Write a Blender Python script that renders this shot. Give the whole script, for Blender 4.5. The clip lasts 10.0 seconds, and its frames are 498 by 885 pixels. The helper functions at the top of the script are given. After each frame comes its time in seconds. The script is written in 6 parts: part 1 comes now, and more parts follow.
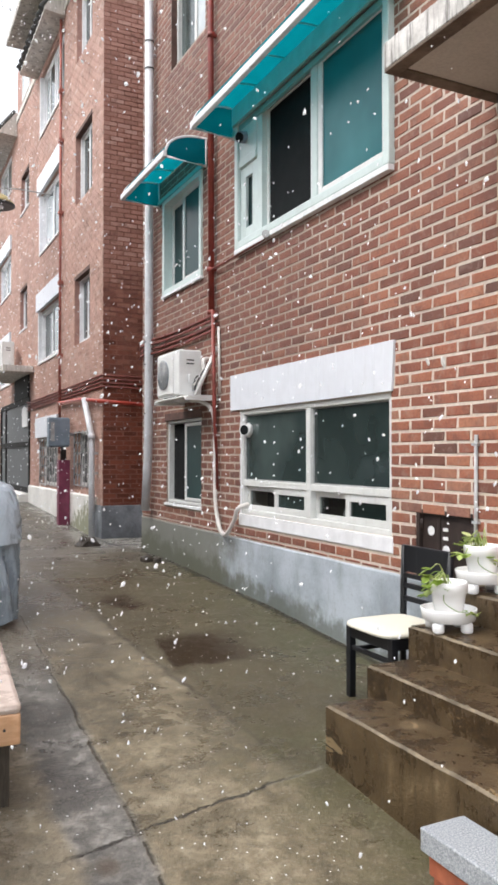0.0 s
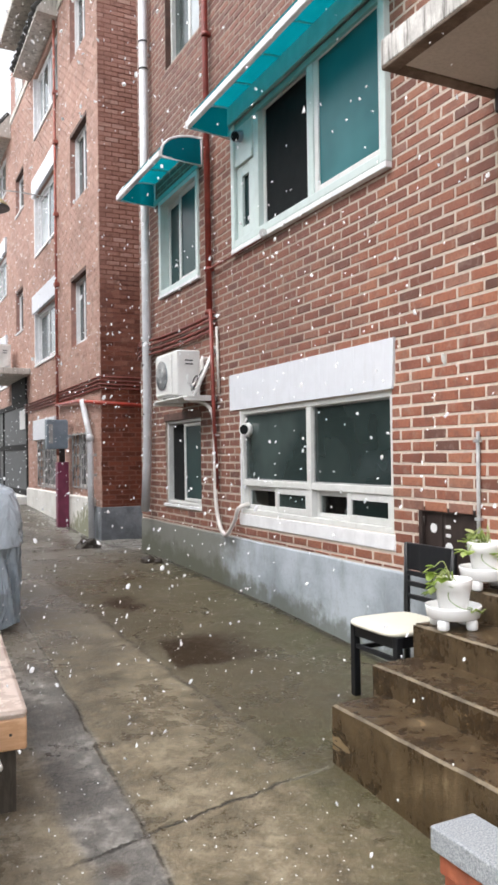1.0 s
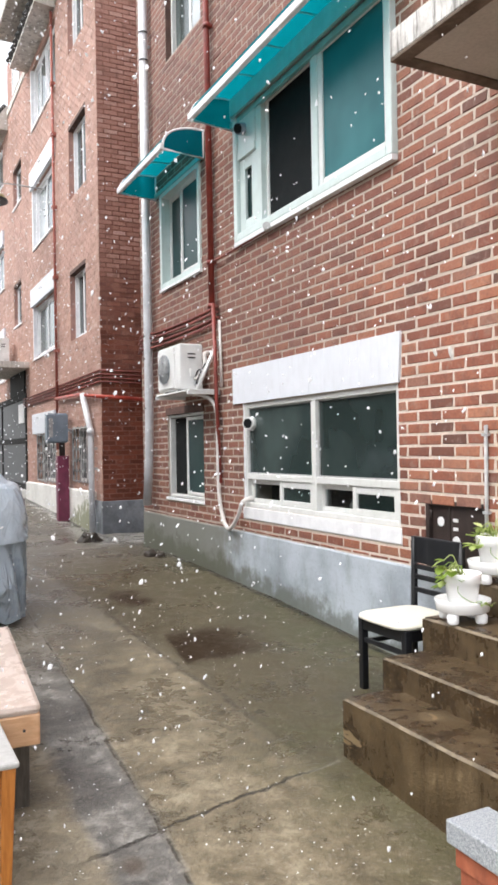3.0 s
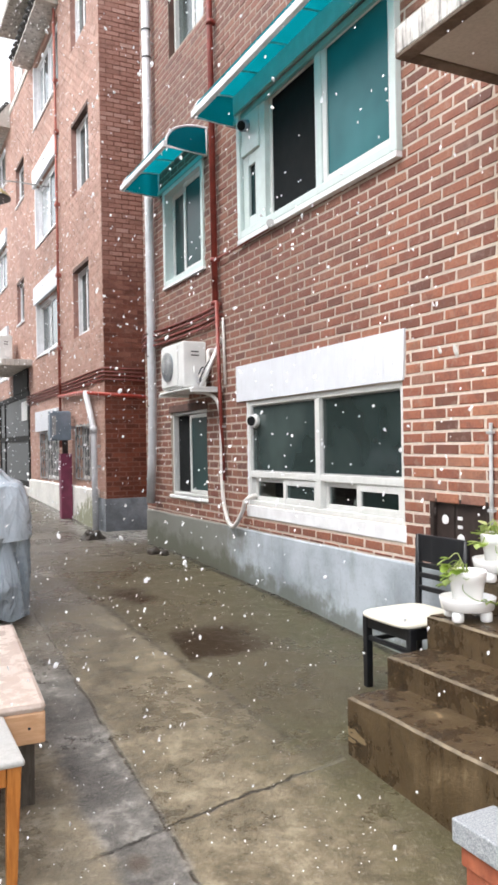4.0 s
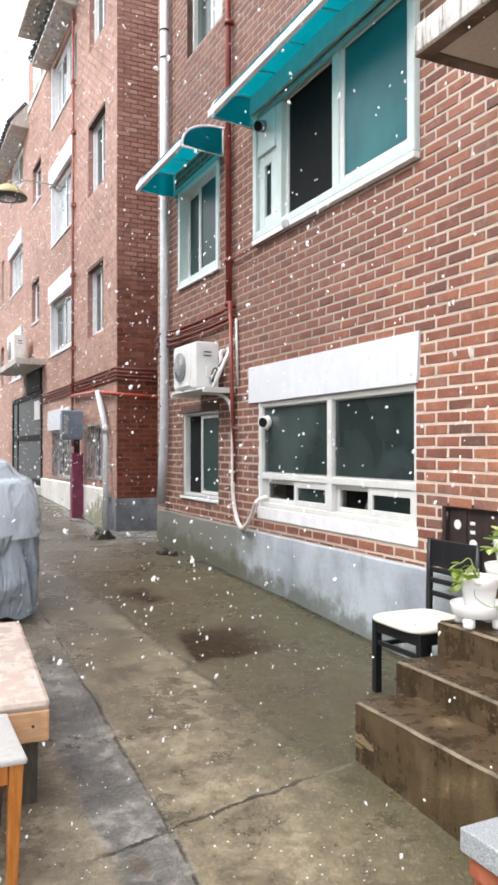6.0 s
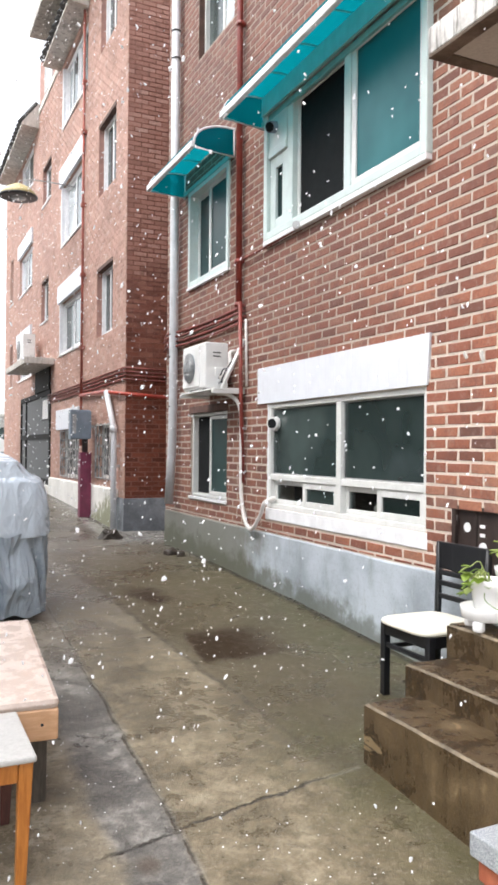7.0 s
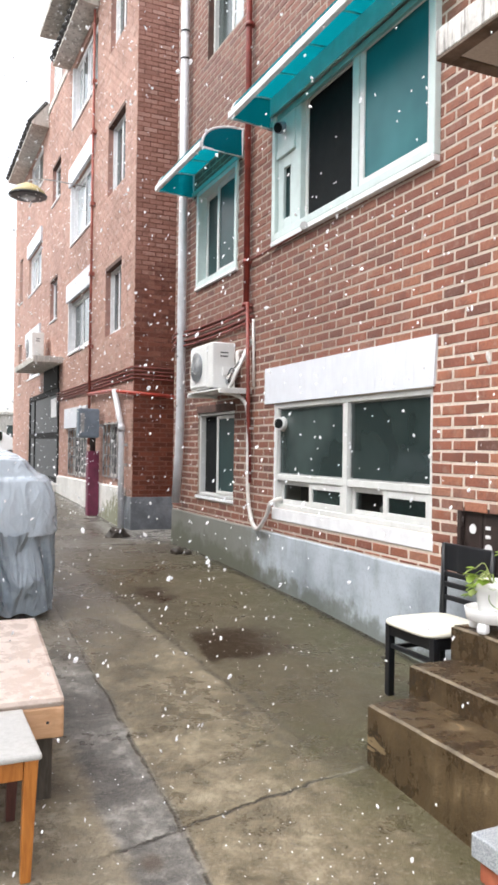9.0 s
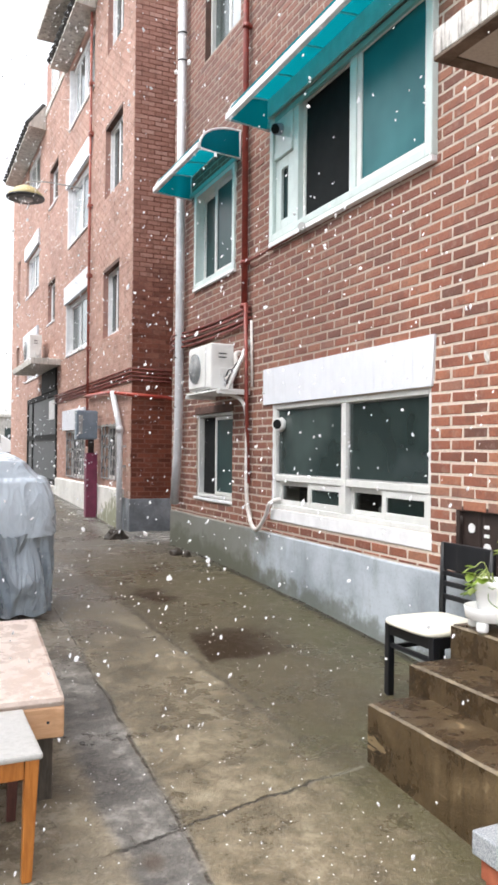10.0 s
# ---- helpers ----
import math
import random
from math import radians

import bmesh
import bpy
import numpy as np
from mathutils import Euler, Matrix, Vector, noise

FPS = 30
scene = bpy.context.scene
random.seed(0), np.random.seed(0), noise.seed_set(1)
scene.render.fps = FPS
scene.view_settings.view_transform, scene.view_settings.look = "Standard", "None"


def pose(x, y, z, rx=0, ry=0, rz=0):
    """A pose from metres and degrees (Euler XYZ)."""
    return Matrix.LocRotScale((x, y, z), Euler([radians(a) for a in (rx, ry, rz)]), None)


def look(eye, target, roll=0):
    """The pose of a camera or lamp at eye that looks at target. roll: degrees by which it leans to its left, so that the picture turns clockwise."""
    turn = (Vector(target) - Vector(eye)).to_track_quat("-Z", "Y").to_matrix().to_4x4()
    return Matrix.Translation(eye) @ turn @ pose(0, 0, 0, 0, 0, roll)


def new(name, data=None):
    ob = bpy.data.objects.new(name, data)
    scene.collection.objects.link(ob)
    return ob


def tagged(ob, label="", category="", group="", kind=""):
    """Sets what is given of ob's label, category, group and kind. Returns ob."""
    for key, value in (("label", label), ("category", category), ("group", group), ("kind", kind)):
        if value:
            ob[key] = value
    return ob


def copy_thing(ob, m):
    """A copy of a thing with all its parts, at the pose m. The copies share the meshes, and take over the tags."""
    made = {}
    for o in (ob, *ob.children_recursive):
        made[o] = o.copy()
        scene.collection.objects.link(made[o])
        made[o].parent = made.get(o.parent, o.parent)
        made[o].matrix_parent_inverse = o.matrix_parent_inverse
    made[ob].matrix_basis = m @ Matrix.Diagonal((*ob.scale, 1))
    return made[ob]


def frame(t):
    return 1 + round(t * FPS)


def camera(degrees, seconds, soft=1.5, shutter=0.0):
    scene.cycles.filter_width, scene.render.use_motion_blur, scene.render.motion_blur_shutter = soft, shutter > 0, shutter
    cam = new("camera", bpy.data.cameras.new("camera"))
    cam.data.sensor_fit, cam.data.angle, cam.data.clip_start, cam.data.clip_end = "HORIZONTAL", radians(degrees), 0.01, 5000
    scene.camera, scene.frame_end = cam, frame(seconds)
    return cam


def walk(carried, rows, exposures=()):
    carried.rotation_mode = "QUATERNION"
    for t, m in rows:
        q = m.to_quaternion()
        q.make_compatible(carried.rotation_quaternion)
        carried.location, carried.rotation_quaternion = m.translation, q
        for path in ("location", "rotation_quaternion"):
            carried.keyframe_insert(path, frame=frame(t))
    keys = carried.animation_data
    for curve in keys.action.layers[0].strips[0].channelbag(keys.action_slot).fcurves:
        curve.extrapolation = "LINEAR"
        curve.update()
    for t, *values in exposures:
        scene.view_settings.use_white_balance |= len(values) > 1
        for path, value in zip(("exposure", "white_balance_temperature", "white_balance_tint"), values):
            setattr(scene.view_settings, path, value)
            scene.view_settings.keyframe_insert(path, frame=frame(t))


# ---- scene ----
cam = camera(36.3, 10.0, soft=3.0)
PATH = [
    (0, (0.06, -0.002, 1.568), (0.942, 1.793, 1.602), -0.0),
    (0.5, (0.05, 0.007, 1.57), (0.936, 1.8, 1.604), -0.5),
    (1, (0.043, 0.016, 1.571), (0.931, 1.807, 1.603), -0.8),
    (1.5, (0.027, 0.024, 1.574), (0.919, 1.813, 1.605), -0.9),
    (2, (0.014, 0.034, 1.576), (0.909, 1.822, 1.602), -1.0),
    (2.5, (0.001, 0.044, 1.579), (0.898, 1.831, 1.598), -1.0),
    (4, (-0.015, 0.057, 1.584), (0.875, 1.848, 1.59), -1.0),
    (4.5, (0.002, 0.088, 1.558), (0.886, 1.882, 1.572), -0.6),
    (5, (0.009, 0.086, 1.564), (0.881, 1.886, 1.578), -0.3),
    (6.5, (-0.003, 0.091, 1.566), (0.853, 1.899, 1.583), 0.2),
    (7, (-0.011, 0.096, 1.565), (0.835, 1.908, 1.583), 0.5),
    (7.5, (-0.014, 0.089, 1.567), (0.823, 1.905, 1.584), 0.4),
    (8, (-0.017, 0.086, 1.565), (0.821, 1.902, 1.583), 0.1),
    (8.5, (-0.011, 0.086, 1.568), (0.82, 1.905, 1.586), 0.3),
    (9, (-0.008, 0.077, 1.574), (0.819, 1.898, 1.589), 0.8),
    (9.5, (-0.007, 0.069, 1.574), (0.82, 1.889, 1.589), 0.7),
    (10, (-0.015, 0.075, 1.564), (0.817, 1.894, 1.584), 0.6),
]
EXPOSURES = [(0, 1.42), (1, 1.44), (2.5, 1.55), (4.5, 1.67), (6.5, 1.67), (10, 1.66)]
walk(cam, [(t, look(eye, target, roll)) for t, eye, target, roll in PATH], EXPOSURES)

# ---------------------------------------------------------------- light
world = bpy.data.worlds.new("overcast_sky")
scene.world = world
world.use_nodes = True
_n, _l = world.node_tree.nodes, world.node_tree.links
sky = _n.new("ShaderNodeTexSky")
sky.sky_type = 'NISHITA'
sky.sun_disc = False
sky.sun_elevation = radians(58)
sky.sun_rotation = radians(278)
sky.air_density, sky.dust_density, sky.ozone_density = 1.0, 3.0, 1.0
haze = _n.new("ShaderNodeHueSaturation")
haze.inputs["Saturation"].default_value = 0.22
_l.new(sky.outputs[0], haze.inputs["Color"])
_l.new(haze.outputs[0], _n["Background"].inputs[0])
_n["Background"].inputs[1].default_value = 0.15
sun = new("sun", bpy.data.lights.new("sun", 'SUN'))
sun.data.energy, sun.data.angle, sun.data.color = 0.5, radians(60), (1.0, 0.98, 0.95)
sun.matrix_world = look((-5.0, 0.7, 8.2), (0, 0, 0))


# ---------------------------------------------------------------- materials
class Mat:
    """A node material with short calls to chain nodes."""
    def __init__(self, name, rough=0.6, metal=0.0, spec=0.5):
        self.m = bpy.data.materials.new(name)
        self.m.use_nodes = True
        self.n, self.l = self.m.node_tree.nodes, self.m.node_tree.links
        self.b = self.n["Principled BSDF"]
        self.b.inputs["Roughness"].default_value = rough
        self.b.inputs["Metallic"].default_value = metal
        self.b.inputs["Specular IOR Level"].default_value = spec
        self.pos = self.n.new("ShaderNodeNewGeometry").outputs["Position"]

    def put(self, sock, v):
        if isinstance(v, (int, float)):
            sock.default_value = v
        elif isinstance(v, tuple):
            sock.default_value = (*v, 1) if len(v) == 3 and len(sock.default_value) == 4 else v
        else:
            self.l.new(v, sock)

    def noise(self, scale, detail=4.0, rough=0.55, stretch=None, dist=0.0):
        t = self.n.new("ShaderNodeTexNoise")
        t.inputs["Scale"].default_value, t.inputs["Detail"].default_value = scale, detail
        t.inputs["Roughness"].default_value, t.inputs["Distortion"].default_value = rough, dist
        p = self.pos
        if stretch:
            mp = self.n.new("ShaderNodeMapping")
            mp.inputs["Scale"].default_value = stretch
            self.l.new(p, mp.inputs[0])
            p = mp.outputs[0]
        self.l.new(p, t.inputs["Vector"])
        return t.outputs["Fac"]

    def math(self, op, a, b=0.0, c=None, clamp=False):
        t = self.n.new("ShaderNodeMath")
        t.operation, t.use_clamp = op, clamp
        self.put(t.inputs[0], a)
        self.put(t.inputs[1], b)
        if c is not None:
            self.put(t.inputs[2], c)
        return t.outputs[0]

    def step(self, v, lo, hi, a=0.0, b=1.0):
        t = self.n.new("ShaderNodeMapRange")
        t.interpolation_type = 'SMOOTHSTEP'
        for i, x in enumerate((v, lo, hi, a, b)):
            self.put(t.inputs[i], x)
        return t.outputs[0]

    def ramp(self, v, stops):
        t = self.n.new("ShaderNodeValToRGB")
        e = t.color_ramp.elements
        while len(e) < len(stops):
            e.new(0.5)
        for el, (p, c) in zip(e, stops):
            el.position, el.color = p, (*c, 1)
        self.l.new(v, t.inputs[0])
        return t.outputs[0]

    def mix(self, f, a, b, mode='MIX'):
        t = self.n.new("ShaderNodeMix")
        t.data_type, t.blend_type = 'RGBA', mode
        self.put(t.inputs[0], f)
        self.put(t.inputs[6], a)
        self.put(t.inputs[7], b)
        return t.outputs[2]

    def xyz(self):
        t = self.n.new("ShaderNodeSeparateXYZ")
        self.l.new(self.pos, t.inputs[0])
        return t.outputs

    def bump(self, h, strength=0.3, dist=0.01):
        t = self.n.new("ShaderNodeBump")
        t.inputs["Strength"].default_value, t.inputs["Distance"].default_value = strength, dist
        self.l.new(h, t.inputs["Height"])
        self.l.new(t.outputs[0], self.b.inputs["Normal"])

    def done(self, color=None, rough=None):
        if color is not None:
            self.put(self.b.inputs["Base Color"], color)
        if rough is not None:
            self.put(self.b.inputs["Roughness"], rough)
        return self.m


def plain(name, col, rough=0.5, metal=0.0, var=0.12, scale=9.0, dirt=(0.25, 0.23, 0.2), dirt_amount=0.15, bump=0.06):
    """Paint or plastic with faint mottling, dirt streaks and grain."""
    m = Mat(name, rough, metal)
    a = m.noise(scale, 5)
    streak = m.noise(6, 4, 0.6, (4, 4, 0.5))
    dark = tuple(c * (1 - var) for c in col)
    c = m.mix(m.step(a, 0.35, 0.7), dark, col)
    c = m.mix(m.step(streak, 0.52, 0.8, 0.0, dirt_amount), c, dirt)
    m.bump(m.noise(120, 3), bump, 0.004)
    return m.done(c, m.math('MULTIPLY_ADD', a, 0.25, rough - 0.12))


def brick_material(name, single, stops, soot=0.35, tint=0.62):
    m = Mat(name, 0.75)
    if single:
        rnd = m.n.new("ShaderNodeObjectInfo").outputs["Random"]
    else:
        rnd = m.n.new("ShaderNodeNewGeometry").outputs["Random Per Island"]
    c = m.ramp(rnd, stops)
    fine = m.noise(70, 6, 0.65)
    c = m.mix(m.step(fine, 0.38, 0.68, 0.0, 0.42), c, (0.15, 0.05, 0.034))
    grime = m.noise(7, 6, 0.7)
    c = m.mix(m.step(grime, 0.5, 0.66, 0.0, 0.4), c, (0.1, 0.055, 0.045))
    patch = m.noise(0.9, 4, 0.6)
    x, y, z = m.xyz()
    # browner and darker along the wall with distance, and higher up
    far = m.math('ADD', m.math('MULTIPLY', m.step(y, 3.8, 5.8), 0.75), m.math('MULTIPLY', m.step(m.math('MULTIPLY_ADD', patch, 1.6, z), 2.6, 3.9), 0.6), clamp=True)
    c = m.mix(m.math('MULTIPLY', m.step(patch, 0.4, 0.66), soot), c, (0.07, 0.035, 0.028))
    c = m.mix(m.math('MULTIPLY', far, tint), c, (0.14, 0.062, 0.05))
    smear = m.noise(17, 6, 0.7, None, 0.6)
    c = m.mix(m.math('MULTIPLY', m.step(smear, 0.53, 0.66), 0.2), c, (0.42, 0.33, 0.28))
    bloom = m.noise(3.0, 5, 0.7)
    c = m.mix(m.step(bloom, 0.6, 0.8, 0.0, 0.22), c, (0.5, 0.42, 0.36))
    m.bump(m.noise(160, 5, 0.7), 0.5, 0.004)
    return m.done(c, 0.72)


BRICK_STOPS = [(0.0, (0.12, 0.057, 0.043)), (0.05, (0.17, 0.068, 0.046)), (0.14, (0.24, 0.082, 0.050)), (0.36, (0.30, 0.104, 0.063)), (0.66, (0.385, 0.141, 0.079)), (0.85, (0.44, 0.19, 0.112)), (1.0, (0.28, 0.14, 0.105))]
# next building's bricks, lightened to carry the snow haze in their colour
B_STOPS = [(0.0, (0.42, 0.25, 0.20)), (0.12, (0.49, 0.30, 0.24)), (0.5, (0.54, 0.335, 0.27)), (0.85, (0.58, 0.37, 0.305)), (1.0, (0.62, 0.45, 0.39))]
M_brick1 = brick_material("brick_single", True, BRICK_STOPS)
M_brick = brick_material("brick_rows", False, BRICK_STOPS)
M_brickB = brick_material("brick_far_hazed", False, B_STOPS, 0.2, 0.0)


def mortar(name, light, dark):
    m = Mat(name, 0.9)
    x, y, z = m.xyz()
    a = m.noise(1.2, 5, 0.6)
    # joints turn darker with distance along the wall and with height
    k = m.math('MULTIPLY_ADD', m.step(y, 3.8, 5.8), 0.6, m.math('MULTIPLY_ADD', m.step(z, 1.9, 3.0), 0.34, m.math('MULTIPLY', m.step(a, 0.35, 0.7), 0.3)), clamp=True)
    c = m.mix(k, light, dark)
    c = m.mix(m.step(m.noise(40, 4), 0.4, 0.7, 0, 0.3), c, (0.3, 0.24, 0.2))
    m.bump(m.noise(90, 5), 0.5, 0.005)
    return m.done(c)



def side_brick():
    """Bricks of the side wall: paler and duller above, coated with red paint in the lower storey."""
    m = Mat("brick_side", 0.7)
    x, y, z = m.xyz()
    rnd = m.n.new("ShaderNodeNewGeometry").outputs["Random Per Island"]
    bare = m.ramp(rnd, [(0.0, (0.34, 0.17, 0.13)), (0.4, (0.42, 0.215, 0.165)), (0.8, (0.47, 0.25, 0.195)), (1.0, (0.53, 0.33, 0.27))])
    red = m.ramp(rnd, [(0.0, (0.12, 0.03, 0.016)), (0.5, (0.19, 0.048, 0.024)), (1.0, (0.26, 0.078, 0.042))])
    a, f = m.noise(1.3, 6, 0.65), m.noise(60, 5, 0.7)
    edge = m.math('MULTIPLY_ADD', a, 3.0, z)
    c = m.mix(m.step(edge, 4.0, 6.6), red, bare)
    c = m.mix(m.step(m.noise(6, 6, 0.7), 0.5, 0.66, 0, 0.4), c, (0.12, 0.05, 0.036))
    c = m.mix(m.step(m.noise(11, 6, 0.7, (1, 1, 2.4)), 0.56, 0.7, 0, 0.3), c, (0.52, 0.38, 0.32))
    c = m.mix(m.step(f, 0.4, 0.7, 0, 0.3), c, (0.16, 0.06, 0.04))
    m.bump(m.math('MULTIPLY_ADD', f, 0.6, m.noise(9, 4)), 0.6, 0.01)
    return m.done(c, m.step(edge, 4.0, 6.6, 0.42, 0.75))


M_brickside = side_brick()
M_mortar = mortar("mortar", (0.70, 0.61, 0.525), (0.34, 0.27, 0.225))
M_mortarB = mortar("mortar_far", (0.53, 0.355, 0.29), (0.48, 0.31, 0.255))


def ground_material():
    m = Mat("wet_concrete", 0.4, 0.0, 0.34)
    x, y, z = m.xyz()
    big = m.noise(1.2, 6, 0.6, None, 0.2)
    mid = m.noise(4.6, 8, 0.7)
    tiny = m.noise(14, 6, 0.7)
    fine = m.noise(60, 5, 0.75)
    wob = m.math('MULTIPLY_ADD', m.noise(4.5, 6, 0.65), 0.16, -0.08)
    # long joint beside the darker strip, and a crossing crack
    lx = m.math('ADD', m.math('SUBTRACT', x, m.math('MULTIPLY_ADD', y, 0.035, 0.855)), m.math('MULTIPLY', wob, 0.45))
    ly = m.math('ADD', m.math('SUBTRACT', y, m.math('MULTIPLY_ADD', x, 0.19, 2.555)), m.math('ADD', m.math('MULTIPLY', wob, 0.6), m.math('MULTIPLY_ADD', m.noise(28, 4, 0.7), 0.05, -0.025)))
    right = m.step(lx, -0.03, 0.03)
    v = m.math('ADD', m.math('MULTIPLY', big, 0.36), m.math('ADD', m.math('MULTIPLY', mid, 0.28), m.math('MULTIPLY', tiny, 0.36)))
    c = m.ramp(v, [(0.38, (0.034, 0.027, 0.016)), (0.45, (0.076, 0.062, 0.039)), (0.50, (0.120, 0.099, 0.064)), (0.56, (0.182, 0.152, 0.103)), (0.64, (0.28, 0.24, 0.17))])
    g = m.ramp(v, [(0.41, (0.030, 0.028, 0.025)), (0.46, (0.078, 0.073, 0.067)), (0.51, (0.168, 0.158, 0.143)), (0.575, (0.38, 0.36, 0.33))])
    # soaked olive side of a diagonal seam, drier and paler on the other
    dg = m.math('ADD', m.math('SUBTRACT', x, m.math('MULTIPLY_ADD', y, -0.047, 1.86)), m.math('MULTIPLY', wob, 0.8))
    dry = m.math('MULTIPLY', m.step(dg, -0.10, 0.02, 1.0, 0.0), m.step(big, 0.36, 0.6, 0.15, 0.55))
    mottle = m.ramp(m.math('ADD', m.math('MULTIPLY', mid, 0.5), m.math('MULTIPLY', tiny, 0.5)), [(0.38, (0.076, 0.060, 0.034)), (0.46, (0.143, 0.114, 0.069)), (0.53, (0.212, 0.171, 0.110)), (0.61, (0.335, 0.285, 0.195))])
    c = m.mix(m.math('MULTIPLY', dry, m.step(y, 5.0, 7.0, 1.3, 0.25)), c, mottle)
    soak = m.math('MULTIPLY', m.step(dg, -0.06, 0.10), m.math('SUBTRACT', 1.0, m.math('MULTIPLY', m.step(y, 2.7, 3.3, 1.0, 0.0), 0.45)))
    c = m.mix(m.math('MULTIPLY', soak, m.step(y, 3.6, 6.5, 0.76, 0.76)), c, (0.057, 0.044, 0.018))
    # wet track between the joint and the seam, its grey sheen painted in paler
    c = m.mix(m.math('MULTIPLY', m.math('SUBTRACT', 1.0, m.step(dg, -0.1, 0.05)), m.step(y, 4.2, 6.5, 0.0, 0.5)), c, (0.175, 0.158, 0.132))
    seam = m.math('MULTIPLY', m.math('SUBTRACT', 1.0, m.step(m.math('ABSOLUTE', dg), 0.004, 0.034)), m.math('MULTIPLY', m.step(tiny, 0.38, 0.56, 0.2, 1.0), m.step(y, 2.95, 3.1)))
    c = m.mix(m.math('MULTIPLY', seam, 0.85), c, (0.034, 0.025, 0.013))
    g = m.mix(0.1, g, (0.11, 0.10, 0.09))
    g = m.mix(m.step(m.noise(9, 6, 0.7), 0.4, 0.6, 0.1, 0.6), g, (0.082, 0.077, 0.070))
    inner = m.step(m.math('MULTIPLY_ADD', wob, 1.1, x), 0.66, 0.74)
    worn = m.step(m.noise(5.5, 6, 0.7), 0.5, 0.62, 0.12, 0.62)
    inner = m.math('MULTIPLY', inner, m.step(y, 4.2, 5.6, 1.0, 0.3))
    left = m.mix(inner, m.mix(worn, m.mix(0.25, c, (0.25, 0.215, 0.16)), (0.40, 0.355, 0.28)), g)
    c = m.mix(right, left, c)
    # far alley greyed: the wet floor's sky sheen is painted into the colour
    c = m.mix(m.math('MULTIPLY', m.step(y, 6.5, 9.5), m.step(mid, 0.4, 0.6, 0.25, 0.65)), c, (0.215, 0.20, 0.183))
    # algae by the wall
    alg = m.math('MULTIPLY', m.math('MULTIPLY', m.step(x, 2.1, 2.9), m.step(y, 4.6, 6.6, 1.0, 0.25)), m.step(mid, 0.36, 0.56))
    c = m.mix(m.math('MULTIPLY', alg, 0.75), c, (0.062, 0.062, 0.026))
    # algae at the foot of the steps
    foot = m.math('MULTIPLY', m.step(m.math('MULTIPLY_ADD', wob, 2.5, x), 1.3, 1.75), m.math('MULTIPLY', m.step(y, 3.1, 3.7, 1.0, 0.0), m.step(mid, 0.36, 0.56)))
    c = m.mix(m.math('MULTIPLY', foot, 0.7), c, (0.075, 0.068, 0.028))
    # dark wet hollow
    u = m.math('ADD', m.math('SUBTRACT', x, m.math('MULTIPLY_ADD', y, 0.12, 1.18)), m.math('MULTIPLY', wob, 0.5))
    yw = m.math('ADD', y, m.math('MULTIPLY', wob, 1.2))
    wet = m.math('MULTIPLY', m.math('MULTIPLY', m.step(u, -0.01, 0.03), m.step(u, 0.25, 0.75, 1.0, 0.0)), m.math('MULTIPLY', m.step(yw, 4.38, 4.44), m.step(yw, 4.85, 5.1, 1.0, 0.0)))
    dx, dy = m.math('SUBTRACT', x, 1.9), m.math('SUBTRACT', y, 6.15)
    d = m.math('ADD', m.math('MULTIPLY', m.math('MULTIPLY', dx, dx), 14.0), m.math('MULTIPLY', m.math('MULTIPLY', dy, dy), 3.0))
    wet2 = m.step(m.math('MULTIPLY_ADD', mid, 2.4, m.math('ADD', d, -1.15)), 0.05, 0.55, 0.9, 0.0)
    wet = m.math('MAXIMUM', wet, wet2)
    c = m.mix(m.math('MULTIPLY', wet, 0.9), c, (0.030, 0.018, 0.008))
    c = m.mix(m.step(fine, 0.53, 0.68, 0, 0.4), c, (0.42, 0.38, 0.31))
    c = m.mix(m.step(m.noise(44, 5, 0.75), 0.47, 0.34, 0, 0.4), c, (0.04, 0.035, 0.026))
    c = m.mix(m.math('MULTIPLY', wet, 0.8), c, (0.030, 0.017, 0.007))
    # rust-brown stain by the joint, pale repair line carrying on from the crack
    sx, sy = m.math('SUBTRACT', x, 0.79), m.math('SUBTRACT', y, 2.59)
    sd = m.math('ADD', m.math('MULTIPLY', m.math('MULTIPLY', sx, sx), 260.0), m.math('MULTIPLY', m.math('MULTIPLY', sy, sy), 120.0))
    c = m.mix(m.step(m.math('MULTIPLY_ADD', mid, 1.6, sd), 0.7, 1.5, 0.6, 0.0), c, (0.06, 0.034, 0.016))
    pale = m.math('MULTIPLY', m.math('SUBTRACT', 1.0, m.step(m.math('ABSOLUTE', ly), 0.004, 0.022)), m.math('MULTIPLY', m.step(x, 1.35, 1.55), m.step(tiny, 0.4, 0.6)))
    c = m.mix(m.math('MULTIPLY', pale, 0.45), c, (0.30, 0.28, 0.22))
    # pale smooth strip of painted sky sheen by the next building, soaked hollow beside
    ax = m.math('ADD', m.math('SUBTRACT', x, m.math('MULTIPLY_ADD', y, 0.07, 1.86)), m.math('MULTIPLY', wob, 2.2))
    apron = m.math('MULTIPLY', m.step(ax, -0.02, 0.05), m.math('MULTIPLY', m.step(yw, 9.0, 9.5), m.step(y, 14.5, 17.0, 1.0, 0.0)))
    c = m.mix(m.math('MULTIPLY', apron, 0.55), c, (0.27, 0.262, 0.25))
    pool = m.math('MULTIPLY', m.step(m.math('MULTIPLY_ADD', big, 1.5, m.math('MULTIPLY', tiny, 0.5)), 0.99, 1.07), m.math('MULTIPLY', m.step(y, 6.8, 7.6), m.math('SUBTRACT', 1.0, apron)))
    c = m.mix(m.math('MULTIPLY', pool, 0.6), c, (0.045, 0.039, 0.032))
    # hairline cracks
    vor = m.n.new("ShaderNodeTexVoronoi")
